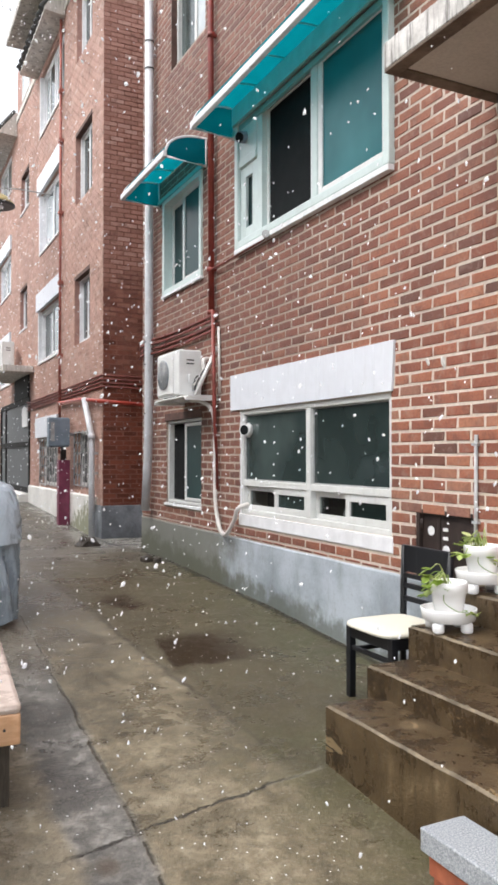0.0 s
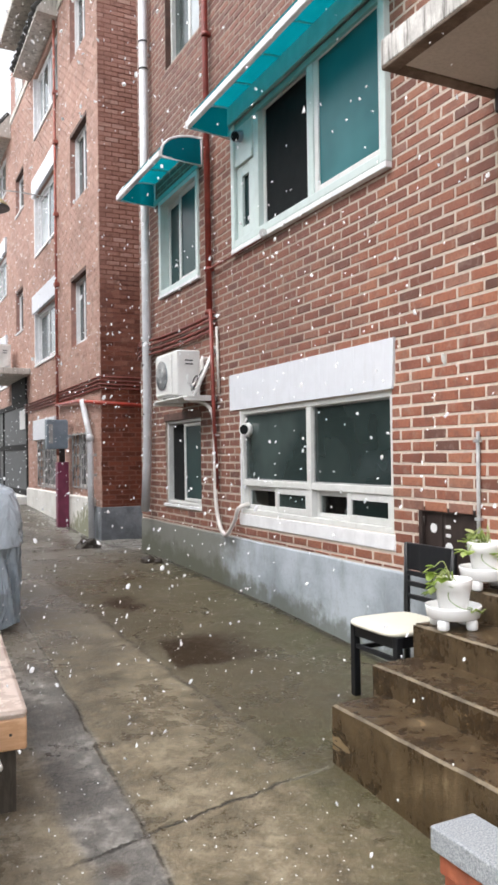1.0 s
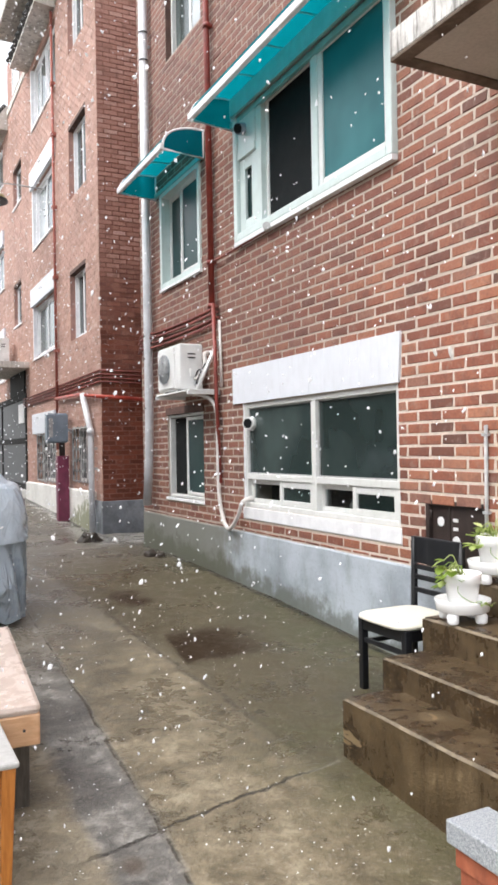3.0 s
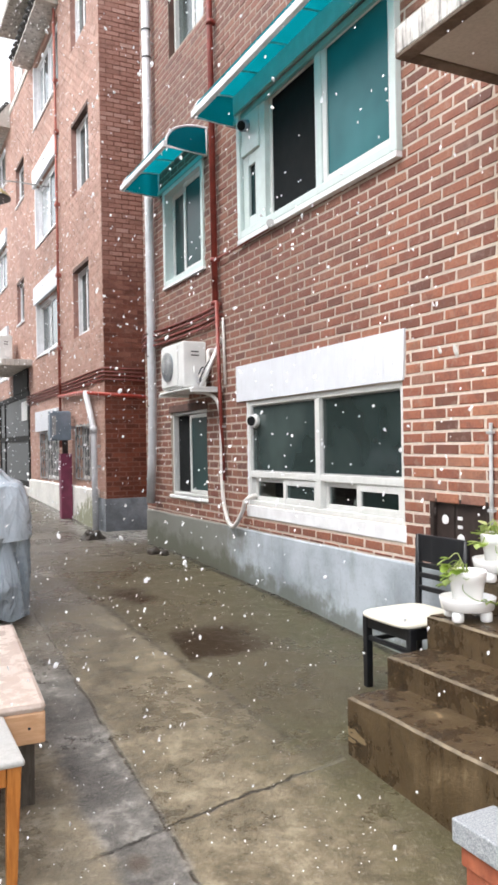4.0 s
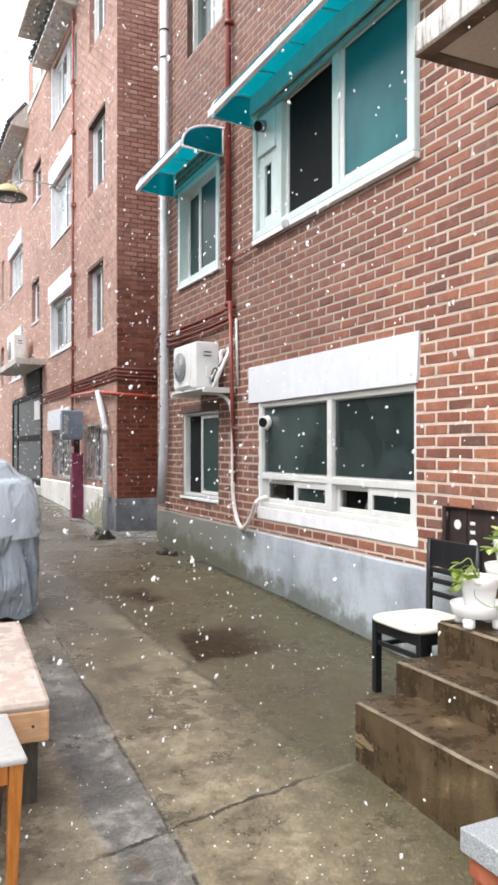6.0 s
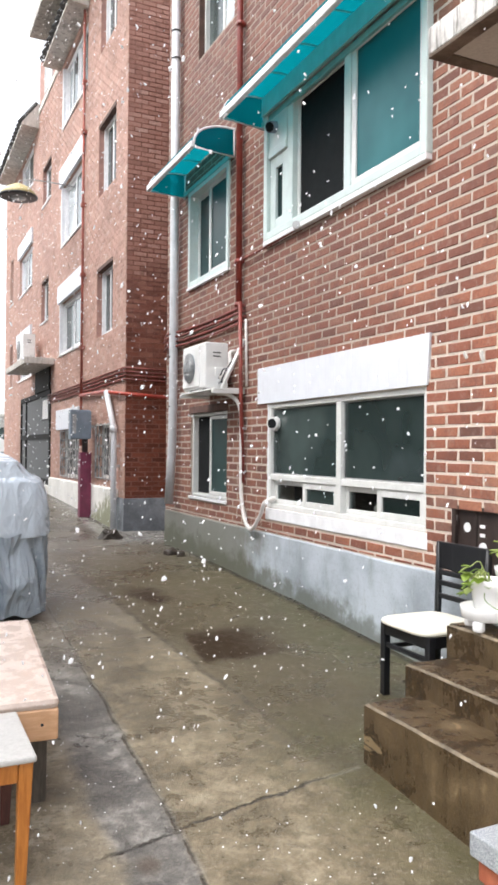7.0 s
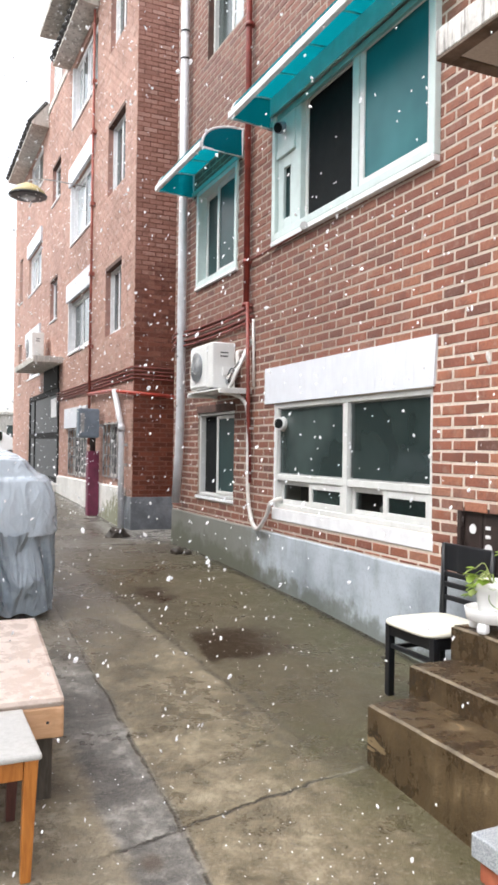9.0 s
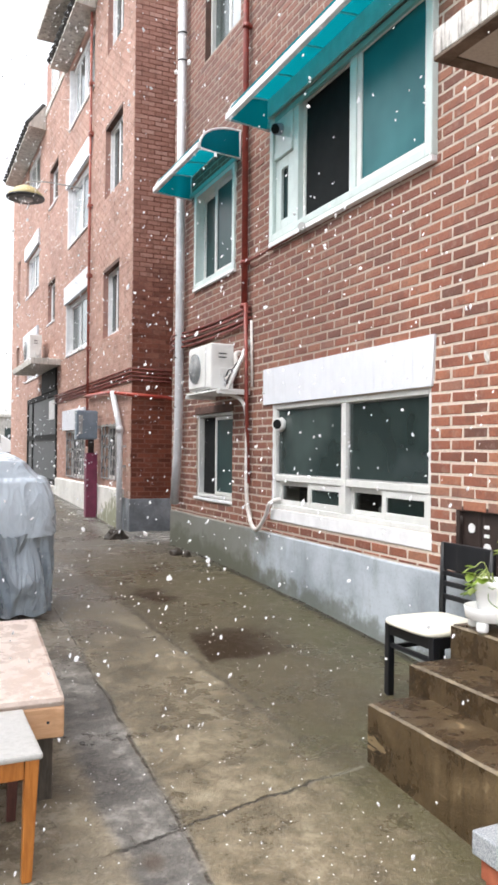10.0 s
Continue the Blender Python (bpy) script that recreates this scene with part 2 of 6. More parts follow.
    vor.feature = 'DISTANCE_TO_EDGE'
    vor.inputs["Scale"].default_value = 0.8
    wv = m.n.new("ShaderNodeVectorMath")
    wv.operation = 'MULTIPLY_ADD'
    nz = m.n.new("ShaderNodeTexNoise")
    nz.inputs["Scale"].default_value, nz.inputs["Detail"].default_value = 3.0, 6
    m.l.new(m.pos, nz.inputs["Vector"])
    m.l.new(nz.outputs["Color"], wv.inputs[0])
    wv.inputs[1].default_value = (0.5, 0.5, 0.5)
    m.l.new(m.pos, wv.inputs[2])
    m.l.new(wv.outputs[0], vor.inputs["Vector"])
    hair = m.math('MULTIPLY', m.math('SUBTRACT', 1.0, m.step(vor.outputs["Distance"], 0.0, 0.012)), m.step(big, 0.5, 0.65, 0, 0.3))
    crack1 = m.math('MULTIPLY', m.math('SUBTRACT', 1.0, m.step(m.math('ABSOLUTE', lx), 0.001, 0.011)), m.step(m.noise(9, 5, 0.7), 0.42, 0.6, 0.05, 0.75))
    c2 = m.math('SUBTRACT', 1.0, m.step(m.math('ABSOLUTE', ly), 0.002, 0.014))
    crack2 = m.math('MULTIPLY', m.math('MULTIPLY', c2, m.step(tiny, 0.35, 0.55, 0.4, 1.0)), m.math('MULTIPLY', m.step(x, 0.6, 0.75), m.math('SUBTRACT', 1.0, m.step(x, 1.5, 1.9))))
    crack = m.math('MAXIMUM', m.math('MAXIMUM', crack1, crack2), hair)
    gap = m.math('SUBTRACT', 1.0, m.step(m.math('ABSOLUTE', m.math('ADD', m.math('SUBTRACT', x, 2.935), m.math('MULTIPLY', wob, 0.25))), 0.008, 0.05))
    crack = m.math('MAXIMUM', crack, m.math('MULTIPLY', gap, m.step(tiny, 0.3, 0.6, 0.3, 1.0)))
    c = m.mix(m.math('MULTIPLY', crack, 0.9), c, (0.018, 0.015, 0.011))
    h = m.math('SUBTRACT', m.math('MULTIPLY_ADD', fine, 0.35, m.math('MULTIPLY_ADD', tiny, 0.5, m.math('MULTIPLY', mid, 1.2))), m.math('MULTIPLY', crack, 1.2))
    dull = m.math('MULTIPLY_ADD', wet, -0.22, 0.34)
    m.put(m.b.inputs["Specular IOR Level"], dull)
    m.bump(h, 0.6, 0.02)
    film = m.math('MAXIMUM', m.math('MAXIMUM', pool, m.math('MULTIPLY', apron, 0.7)), m.step(m.noise(1.9, 5, 0.6, None, 0.4), 0.46, 0.6))
    r = m.math('SUBTRACT', m.step(v, 0.4, 0.62, 0.30, 0.58), m.math('MULTIPLY', film, 0.17))
    return m.done(c, r)


M_ground = ground_material()


def concrete(name, lo, hi, rough=0.75, stain=(0.12, 0.12, 0.07), stain_amount=0.5, scale=2.0, streaks=True, run=5):
    m = Mat(name, rough)
    a, b = m.noise(scale, 6, 0.62), m.noise(60, 5, 0.7)
    c = m.mix(m.step(a, 0.32, 0.68), lo, hi)
    if streaks:
        c = m.mix(m.step(m.noise(run, 5, 0.6, (3, 3, 0.35)), 0.48, 0.66, 0, stain_amount), c, stain)
    c = m.mix(m.step(b, 0.35, 0.75, 0, 0.3), c, tuple(v * 0.5 for v in lo))
    m.bump(m.math('MULTIPLY_ADD', b, 0.4, a), 0.4, 0.01)
    return m.done(c, m.math('MULTIPLY_ADD', a, 0.3, rough - 0.15))


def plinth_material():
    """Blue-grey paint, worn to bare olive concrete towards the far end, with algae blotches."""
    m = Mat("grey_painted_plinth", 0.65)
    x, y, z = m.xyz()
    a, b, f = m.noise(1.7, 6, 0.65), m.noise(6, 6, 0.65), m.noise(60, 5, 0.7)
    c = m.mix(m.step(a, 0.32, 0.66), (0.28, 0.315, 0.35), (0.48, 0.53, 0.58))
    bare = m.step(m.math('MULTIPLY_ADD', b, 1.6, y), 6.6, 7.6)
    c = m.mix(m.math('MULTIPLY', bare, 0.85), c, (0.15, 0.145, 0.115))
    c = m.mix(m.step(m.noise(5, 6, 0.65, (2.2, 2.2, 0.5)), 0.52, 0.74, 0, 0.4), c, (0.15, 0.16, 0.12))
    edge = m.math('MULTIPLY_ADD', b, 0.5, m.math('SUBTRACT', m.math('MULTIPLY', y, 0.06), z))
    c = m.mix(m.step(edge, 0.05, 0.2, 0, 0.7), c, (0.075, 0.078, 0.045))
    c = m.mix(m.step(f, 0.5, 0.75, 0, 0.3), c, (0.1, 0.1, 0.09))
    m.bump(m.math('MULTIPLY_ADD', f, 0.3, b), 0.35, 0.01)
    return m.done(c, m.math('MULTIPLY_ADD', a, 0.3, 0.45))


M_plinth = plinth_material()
M_sidebase = concrete("grey_side_base", (0.14, 0.152, 0.168), (0.32, 0.345, 0.38), 0.7, (0.16, 0.16, 0.11), 0.55, 2.6, False)


def mossy_white():
    """White paint with chips, and moss creeping up at the corner end."""
    m = Mat("white_painted_plinth", 0.75)
    x, y, z = m.xyz()
    a, b, f = m.noise(2.2, 6, 0.6), m.noise(7, 6, 0.65), m.noise(50, 5, 0.7)
    c = m.mix(m.step(a, 0.35, 0.65), (0.72, 0.71, 0.68), (0.86, 0.85, 0.82))
    near = m.math('MULTIPLY_ADD', z, 1.1, m.math('MULTIPLY_ADD', y, 0.32, m.math('MULTIPLY', b, -1.4)))
    c = m.mix(m.step(near, 3.75, 4.0, 0.8, 0.0), c, (0.17, 0.18, 0.075))
    c = m.mix(m.step(f, 0.5, 0.75, 0, 0.35), c, (0.35, 0.33, 0.27))
    m.bump(m.math('MULTIPLY_ADD', f, 0.4, b), 0.4, 0.01)
    return m.done(c)


M_plinthB = mossy_white()



def step_material():
    """Dark rain-soaked concrete with pale worn scrapes and vertical runs."""
    m = Mat("wet_brown_concrete", 0.35)
    a, t, f = m.noise(4.5, 6, 0.55, None, 0.3), m.noise(13, 7, 0.7), m.noise(70, 5, 0.75)
    run = m.noise(11, 6, 0.65, (2.5, 2.5, 0.3))
    v = m.math('ADD', m.math('MULTIPLY', a, 0.5), m.math('ADD', m.math('MULTIPLY', t, 0.3), m.math('MULTIPLY', run, 0.2)))
    c = m.ramp(v, [(0.37, (0.022, 0.012, 0.005)), (0.47, (0.050, 0.030, 0.013)), (0.54, (0.080, 0.052, 0.024)), (0.61, (0.125, 0.084, 0.042)), (0.70, (0.28, 0.21, 0.12))])
    c = m.mix(m.step(f, 0.55, 0.72, 0, 0.35), c, (0.3, 0.25, 0.18))
    scrape = m.noise(4.2, 8, 0.66, (1.5, 0.6, 1.5), 0.9)
    c = m.mix(m.step(scrape, 0.625, 0.65, 0, 0.6), c, (0.34, 0.245, 0.135))
    streak = m.noise(9, 5, 0.6, (0.5, 2.6, 0.22))
    c = m.mix(m.step(streak, 0.48, 0.78, 0, 0.4), c, (0.028, 0.017, 0.007))
    m.bump(m.math('MULTIPLY_ADD', f, 0.4, m.math('MULTIPLY_ADD', t, 0.6, a)), 0.6, 0.015)
    return m.done(c, m.step(v, 0.4, 0.62, 0.16, 0.5))


M_step = step_material()
M_nosing = concrete("worn_step_edge", (0.09, 0.068, 0.042), (0.26, 0.205, 0.135), 0.6, (0.05, 0.036, 0.02), 0.5, 9.0, False)
M_canopy_edge = concrete("weathered_plaster", (0.5, 0.48, 0.46), (0.75, 0.73, 0.7), 0.85, (0.12, 0.11, 0.1), 0.8, 8.0, True, 13)
M_soffit = concrete("grey_soffit_paint", (0.42, 0.385, 0.34), (0.52, 0.48, 0.43), 0.8, (0.2, 0.17, 0.14), 0.3, 1.2, False)
M_drip = concrete("stained_soffit_edge", (0.075, 0.05, 0.034), (0.19, 0.14, 0.105), 0.8, (0.05, 0.035, 0.025), 0.6, 7.0, False)
# base colour raised to include the haze light on the far slab's underside
M_eave = concrete("eave_concrete", (0.50, 0.475, 0.44), (0.68, 0.645, 0.60), 0.85, (0.15, 0.14, 0.12), 0.6, 3.0)
M_white = plain("white_paint", (0.82, 0.82, 0.84), 0.6, dirt_amount=0.12)
M_lintel = plain("white_panel_paint", (0.69, 0.71, 0.76), 0.6, var=0.05, dirt=(0.45, 0.44, 0.43), dirt_amount=0.25)
M_pvc = plain("white_window_plastic", (0.70, 0.705, 0.69), 0.35, var=0.08, dirt_amount=0.2, bump=0.02)
# board teal, which also takes in the light coming through the awnings
M_tealboard = plain("teal_tinted_board", (0.22, 0.50, 0.50), 0.5, var=0.15, dirt_amount=0.2)
# white plastic; teal light from under the awnings is mixed into its colour
M_pvctint = plain("white_plastic_awning_tint", (0.585, 0.67, 0.655), 0.35, var=0.08, dirt_amount=0.15, bump=0.02)
M_pvcpipe = plain("grey_drain_plastic", (0.60, 0.61, 0.64), 0.4, var=0.15, dirt_amount=0.4)
M_red = plain("red_paint", (0.26, 0.04, 0.028), 0.45, var=0.35, dirt=(0.12, 0.03, 0.02), dirt_amount=0.5)
M_redfaded = plain("faded_red_paint", (0.40, 0.12, 0.09), 0.6, var=0.35, dirt=(0.2, 0.08, 0.06), dirt_amount=0.4)
M_redbright = plain("bright_red_paint", (0.48, 0.06, 0.035), 0.4, var=0.3, dirt=(0.2, 0.04, 0.03), dirt_amount=0.3)
M_brownpink = plain("pale_red_brick_wall", (0.42, 0.24, 0.2), 0.85, var=0.25)
M_brown = plain("dark_brown_brick", (0.13, 0.07, 0.055), 0.8, var=0.4)
M_cable = plain("painted_red_cable", (0.25, 0.065, 0.05), 0.6, var=0.4)
M_wallred = plain("dark_red_wall_paint", (0.31, 0.135, 0.10), 0.7, var=0.3)
M_ac = plain("ivory_plastic", (0.76, 0.76, 0.75), 0.45, var=0.06, dirt_amount=0.12)
M_opposite = plain("dark_brown_wall", (0.10, 0.082, 0.074), 0.9)
M_stone = plain("wet_dark_stone", (0.045, 0.032, 0.022), 0.6, var=0.5, scale=22, bump=0.4)
M_dark = plain("dark_plastic", (0.03, 0.032, 0.035), 0.5)
M_black = plain("black_lacquer", (0.010, 0.011, 0.014), 0.42, var=0.3, dirt_amount=0.05)
M_seat = plain("cream_vinyl", (0.78, 0.74, 0.63), 0.45, var=0.06, dirt_amount=0.08)
M_pot = plain("white_glazed_ceramic", (0.97, 0.97, 0.97), 0.2, var=0.03, dirt_amount=0.04, bump=0.01)
M_soil = plain("dark_soil", (0.04, 0.028, 0.018), 0.9)
M_hatch = plain("dark_brown_steel", (0.045, 0.03, 0.026), 0.5, var=0.4)
M_box = plain("blue_grey_steel", (0.22, 0.27, 0.33), 0.5, var=0.2, dirt_amount=0.3)
M_purple = plain("purple_paint", (0.22, 0.035, 0.085), 0.5, var=0.3)
M_gate = plain("black_steel", (0.012, 0.011, 0.011), 0.7, dirt_amount=0.05)
M_gate.node_tree.nodes["Principled BSDF"].inputs["Specular IOR Level"].default_value = 0.15
M_hose = plain("white_hose", (0.76, 0.72, 0.69), 0.5, var=0.2, dirt_amount=0.3)
M_yellow = plain("yellow_enamel", (0.5, 0.42, 0.2), 0.4)
M_room = plain("dark_room_lining", (0.10, 0.11, 0.11), 0.9)
M_paper = plain("white_paper", (0.8, 0.8, 0.8), 0.7, var=0.03)
def snow_material():
    m = Mat("snow", 0.6)
    tr = m.n.new("ShaderNodeBsdfTranslucent")
    m.put(tr.inputs[0], (0.96, 0.97, 1.0))
    mx = m.n.new("ShaderNodeMixShader")
    mx.inputs[0].default_value = 0.55
    m.l.new(m.b.outputs[0], mx.inputs[1])
    m.l.new(tr.outputs[0], mx.inputs[2])
    m.l.new(mx.outputs[0], m.n["Material Output"].inputs[0])
    return m.done((0.96, 0.97, 1.0), 0.6)


M_snow = snow_material()
M_alu = plain("pale_aluminium", (0.62, 0.64, 0.66), 0.35, 0.6)
M_grille = plain("pale_grille_paint", (0.5, 0.5, 0.5), 0.5, var=0.4, dirt_amount=0.4)
M_tile = plain("dark_roof_tile", (0.045, 0.042, 0.04), 0.7, var=0.5)


def wood(name, lo, hi, rough, stretch):
    m = Mat(name, rough)
    g = m.noise(14, 6, 0.6, stretch, 0.6)
    c = m.mix(m.step(g, 0.3, 0.7), lo, hi)
    c = m.mix(m.step(m.noise(7, 5, 0.65), 0.5, 0.75, 0, 0.35), c, tuple(v * 0.65 for v in lo))
    m.bump(g, 0.15, 0.004)
    return m.done(c, rough)


def worn_top():
    """Pale pinkish varnish, rubbed through in blotches and dotted with wet spots."""
    m = Mat("worn_pale_tabletop", 0.3)
    a, b = m.noise(11, 8, 0.72), m.noise(48, 5, 0.7)
    c = m.mix(m.step(a, 0.3, 0.7), (0.50, 0.395, 0.335), (0.60, 0.50, 0.445))
    c = m.mix(m.step(b, 0.56, 0.68, 0, 0.3), c, (0.42, 0.29, 0.22))
    c = m.mix(m.step(m.noise(75, 3, 0.6), 0.62, 0.68, 0, 0.55), c, (0.72, 0.70, 0.68))
    m.bump(m.math('MULTIPLY_ADD', b, 0.5, a), 0.2, 0.006)
    return m.done(c, m.step(a, 0.4, 0.6, 0.14, 0.42))


M_orange = wood("orange_varnished_wood", (0.34, 0.11, 0.018), (0.50, 0.19, 0.04), 0.35, (6, 6, 0.6))
M_beech = wood("worn_beech_side", (0.60, 0.34, 0.185), (0.72, 0.45, 0.27), 0.4, (0.6, 5, 5))
M_beechtop = worn_top()
M_greywood = wood("dark_grey_wood", (0.045, 0.036, 0.028), (0.10, 0.085, 0.068), 0.6, (6, 6, 0.6))
M_darkwood = wood("dark_red_wood", (0.05, 0.015, 0.012), (0.09, 0.03, 0.022), 0.5, (6, 6, 0.6))


def speckle(name, cols, rough=0.6, scale=160):
    m = Mat(name, rough)
    c = m.ramp(m.noise(scale, 2, 0.8), [(0.3, cols[0]), (0.5, cols[1]), (0.68, cols[2])])
    c = m.mix(m.step(m.noise(9, 4), 0.4, 0.7, 0, 0.35), c, cols[1])
    m.bump(m.noise(90, 4), 0.25, 0.004)
    return m.done(c)


M_granite = speckle("grey_granite", ((0.13, 0.14, 0.15), (0.30, 0.32, 0.34), (0.52, 0.54, 0.56)))
M_marble = speckle("pale_stone_top", ((0.40, 0.395, 0.38), (0.455, 0.45, 0.435), (0.50, 0.495, 0.48)), 0.35, 60)


def tarp(name, col, stretch, turn, depth):
    """Coated cloth with sharp creases that run along one way."""
    m = Mat(name, 0.32)
    a = m.noise(4, 5, 0.6)
    c = m.mix(m.step(a, 0.3, 0.7), tuple(v * 0.86 for v in col), col)
    mp = m.n.new("ShaderNodeMapping")
    mp.inputs["Rotation"].default_value = turn
    mp.inputs["Scale"].default_value = stretch
    m.l.new(m.pos, mp.inputs[0])
    h = None
    for scale, weight in ((4.5, 0.55), (9.0, 0.32), (19.0, 0.12)):
        t = m.n.new("ShaderNodeTexNoise")
        t.inputs["Scale"].default_value, t.inputs["Detail"].default_value = scale, 1.0
        t.inputs["Distortion"].default_value = 0.6
        m.l.new(mp.outputs[0], t.inputs["Vector"])
        ridge = m.math('MULTIPLY', m.math('ABSOLUTE', m.math('SUBTRACT', t.outputs["Fac"], 0.5)), -weight)
        h = ridge if h is None else m.math('ADD', h, ridge)
    m.bump(m.math('MULTIPLY_ADD', m.noise(260, 2), 0.006, h), 1.0, depth)
    return m.done(c, m.math('MULTIPLY_ADD', a, 0.2, 0.18))


M_tarp = tarp("silver_tarp", (0.535, 0.605, 0.685), (0.8, 0.8, 0.3), (0.6, 0.8, 0.0), 0.11)
M_tarpd = tarp("grey_tarp", (0.335, 0.385, 0.44), (0.9, 0.9, 0.12), (0.12, 0.1, 0.0), 0.27)


def glass(name, tint, rough=0.02):
    m = Mat(name, rough)
    m.b.inputs["Transmission Weight"].default_value = 1.0
    m.b.inputs["IOR"].default_value = 1.45
    wav = m.noise(3.0, 2)
    m.bump(wav, 0.02, 0.01)
    return m.done(tint)


M_glass = glass("window_glass", (0.55, 0.62, 0.6))


def frosted(name, lo, hi, rough=0.2):
    m = Mat(name, rough)
    c = m.mix(m.step(m.noise(1.3, 3), 0.3, 0.7), lo, hi)
    m.b.inputs["Coat Weight"].default_value = 0.2
    m.b.inputs["Coat Roughness"].default_value = 0.05
    return m.done(c, rough)


# the awning's teal cast is put into this pane's own colour
M_frost = frosted("frosted_glass_teal_cast", (0.012, 0.105, 0.118), (0.034, 0.165, 0.18), 0.3)
M_frost.node_tree.nodes["Principled BSDF"].inputs["Specular IOR Level"].default_value = 0.2
M_frost.node_tree.nodes["Principled BSDF"].inputs["Coat Weight"].default_value = 0.0
M_tealdark = frosted("dark_teal_glass", (0.010, 0.030, 0.031), (0.022, 0.060, 0.060), 0.35)
M_tealdark.node_tree.nodes["Principled BSDF"].inputs["Specular IOR Level"].default_value = 0.25
M_tealdark.node_tree.nodes["Principled BSDF"].inputs["Coat Weight"].default_value = 0.0
M_frostd = frosted("dark_tinted_glass", (0.006, 0.012, 0.011), (0.016, 0.027, 0.025), 0.12)
M_frostg = frosted("grey_film_glass", (0.02, 0.034, 0.033), (0.062, 0.086, 0.083), 0.2)
M_frostn = frosted("dark_film_glass", (0.012, 0.022, 0.021), (0.04, 0.058, 0.056), 0.18)
M_grillepane = frosted("pale_obscured_glass", (0.13, 0.14, 0.15), (0.22, 0.235, 0.24), 0.25)
M_pane_far = frosted("pale_far_glass", (0.30, 0.33, 0.34), (0.5, 0.54, 0.56), 0.15)
M_doorglass = plain("dull_door_glass", (0.10, 0.106, 0.112), 0.5, bump=0.02)
M_doorglass.node_tree.nodes["Principled BSDF"].inputs["Specular IOR Level"].default_value = 0.15
M_screen = plain("insect_screen", (0.006, 0.007, 0.008), 0.9, bump=0.3, dirt_amount=0.0)
M_screen.node_tree.nodes["Principled BSDF"].inputs["Specular IOR Level"].default_value = 0.25


def teal_sheet():
    m = Mat("teal_polycarbonate", 0.3)
    c = m.mix(m.step(m.noise(2.5, 5), 0.35, 0.7), (0.0, 0.22, 0.26), (0.005, 0.32, 0.36))
    c = m.mix(m.step(m.noise(16, 4), 0.55, 0.75, 0, 0.3), c, (0.1, 0.3, 0.32))
    out = m.n["Material Output"]
    tr = m.n.new("ShaderNodeBsdfTranslucent")
    m.put(tr.inputs[0], (0.01, 0.43, 0.49))
    mx = m.n.new("ShaderNodeMixShader")
    mx.inputs[0].default_value = 0.65
    m.l.new(m.b.outputs[0], mx.inputs[1])
    m.l.new(tr.outputs[0], mx.inputs[2])
    clear = m.n.new("ShaderNodeBsdfTransparent")
    m.put(clear.inputs[0], (0.09, 0.62, 0.67))
    mx2 = m.n.new("ShaderNodeMixShader")
    mx2.inputs[0].default_value = 0.43
    m.l.new(mx.outputs[0], mx2.inputs[1])
    m.l.new(clear.outputs[0], mx2.inputs[2])
    m.l.new(mx2.outputs[0], out.inputs[0])
    return m.done(c, 0.25)


M_teal = teal_sheet()


def leaf_material():
    m = Mat("leaf", 0.4)
    rnd = m.n.new("ShaderNodeNewGeometry").outputs["Random Per Island"]
    c = m.ramp(rnd, [(0.0, (0.12, 0.20, 0.03)), (0.4, (0.32, 0.43, 0.08)), (1.0, (0.62, 0.68, 0.32))])
    out = m.n["Material Output"]
    tr = m.n.new("ShaderNodeBsdfTranslucent")
    m.put(tr.inputs[0], (0.3, 0.45, 0.06))
    mx = m.n.new("ShaderNodeMixShader")
    mx.inputs[0].default_value = 0.3
    m.l.new(m.b.outputs[0], mx.inputs[1])
    m.l.new(tr.outputs[0], mx.inputs[2])
    m.l.new(mx.outputs[0], out.inputs[0])
    return m.done(c, 0.4)


M_leaf = leaf_material()
M_redbrick = concrete("orange_red_brick", (0.33, 0.09, 0.045), (0.45, 0.14, 0.07), 0.7, (0.15, 0.05, 0.03), 0.4, 12)


# ---------------------------------------------------------------- mesh helpers
def box(bm, x0, x1, y0, y1, z0, z1, bevel=0.0):
    r = bmesh.ops.create_cube(bm, size=1)
    for v in r["verts"]:
        v.co = ((x0 + x1) / 2 + v.co.x * (x1 - x0), (y0 + y1) / 2 + v.co.y * (y1 - y0), (z0 + z1) / 2 + v.co.z * (z1 - z0))
    if bevel:
        es = list({e for v in r["verts"] for e in v.link_edges})
        bmesh.ops.bevel(bm, geom=es, offset=bevel, segments=2, profile=0.5, affect='EDGES')
    return bm


def B(*a, bevel=0.0):
    return box(bmesh.new(), *a, bevel=bevel)


def tube(bm, pts, r, seg=10, r1=None, cap=True):
    """A round bar swept along points."""
    pts = [Vector(p) for p in pts]
    rings, n = [], len(pts)
    ref = Vector((0.31, 0.17, 0.93))
    for i, p in enumerate(pts):
        d = (pts[min(i + 1, n - 1)] - pts[max(i - 1, 0)]).normalized()
        if abs(d.dot(ref)) > 0.97:
            ref = Vector((1, 0.1, 0))
        u = d.cross(ref).normalized()
        v = d.cross(u)
        rr = r if r1 is None else r + (r1 - r) * i / (n - 1)
        rings.append([bm.verts.new(p + (u * math.cos(a) + v * math.sin(a)) * rr) for a in (2 * math.pi * k / seg for k in range(seg))])
    for a, b in zip(rings, rings[1:]):
        for k in range(seg):
            f = bm.faces.new((a[k], a[(k + 1) % seg], b[(k + 1) % seg], b[k]))
            f.smooth = True
    if cap:
        bm.faces.new(rings[0][::-1])
        bm.faces.new(rings[-1])
    bmesh.ops.recalc_face_normals(bm, faces=bm.faces)
    return bm


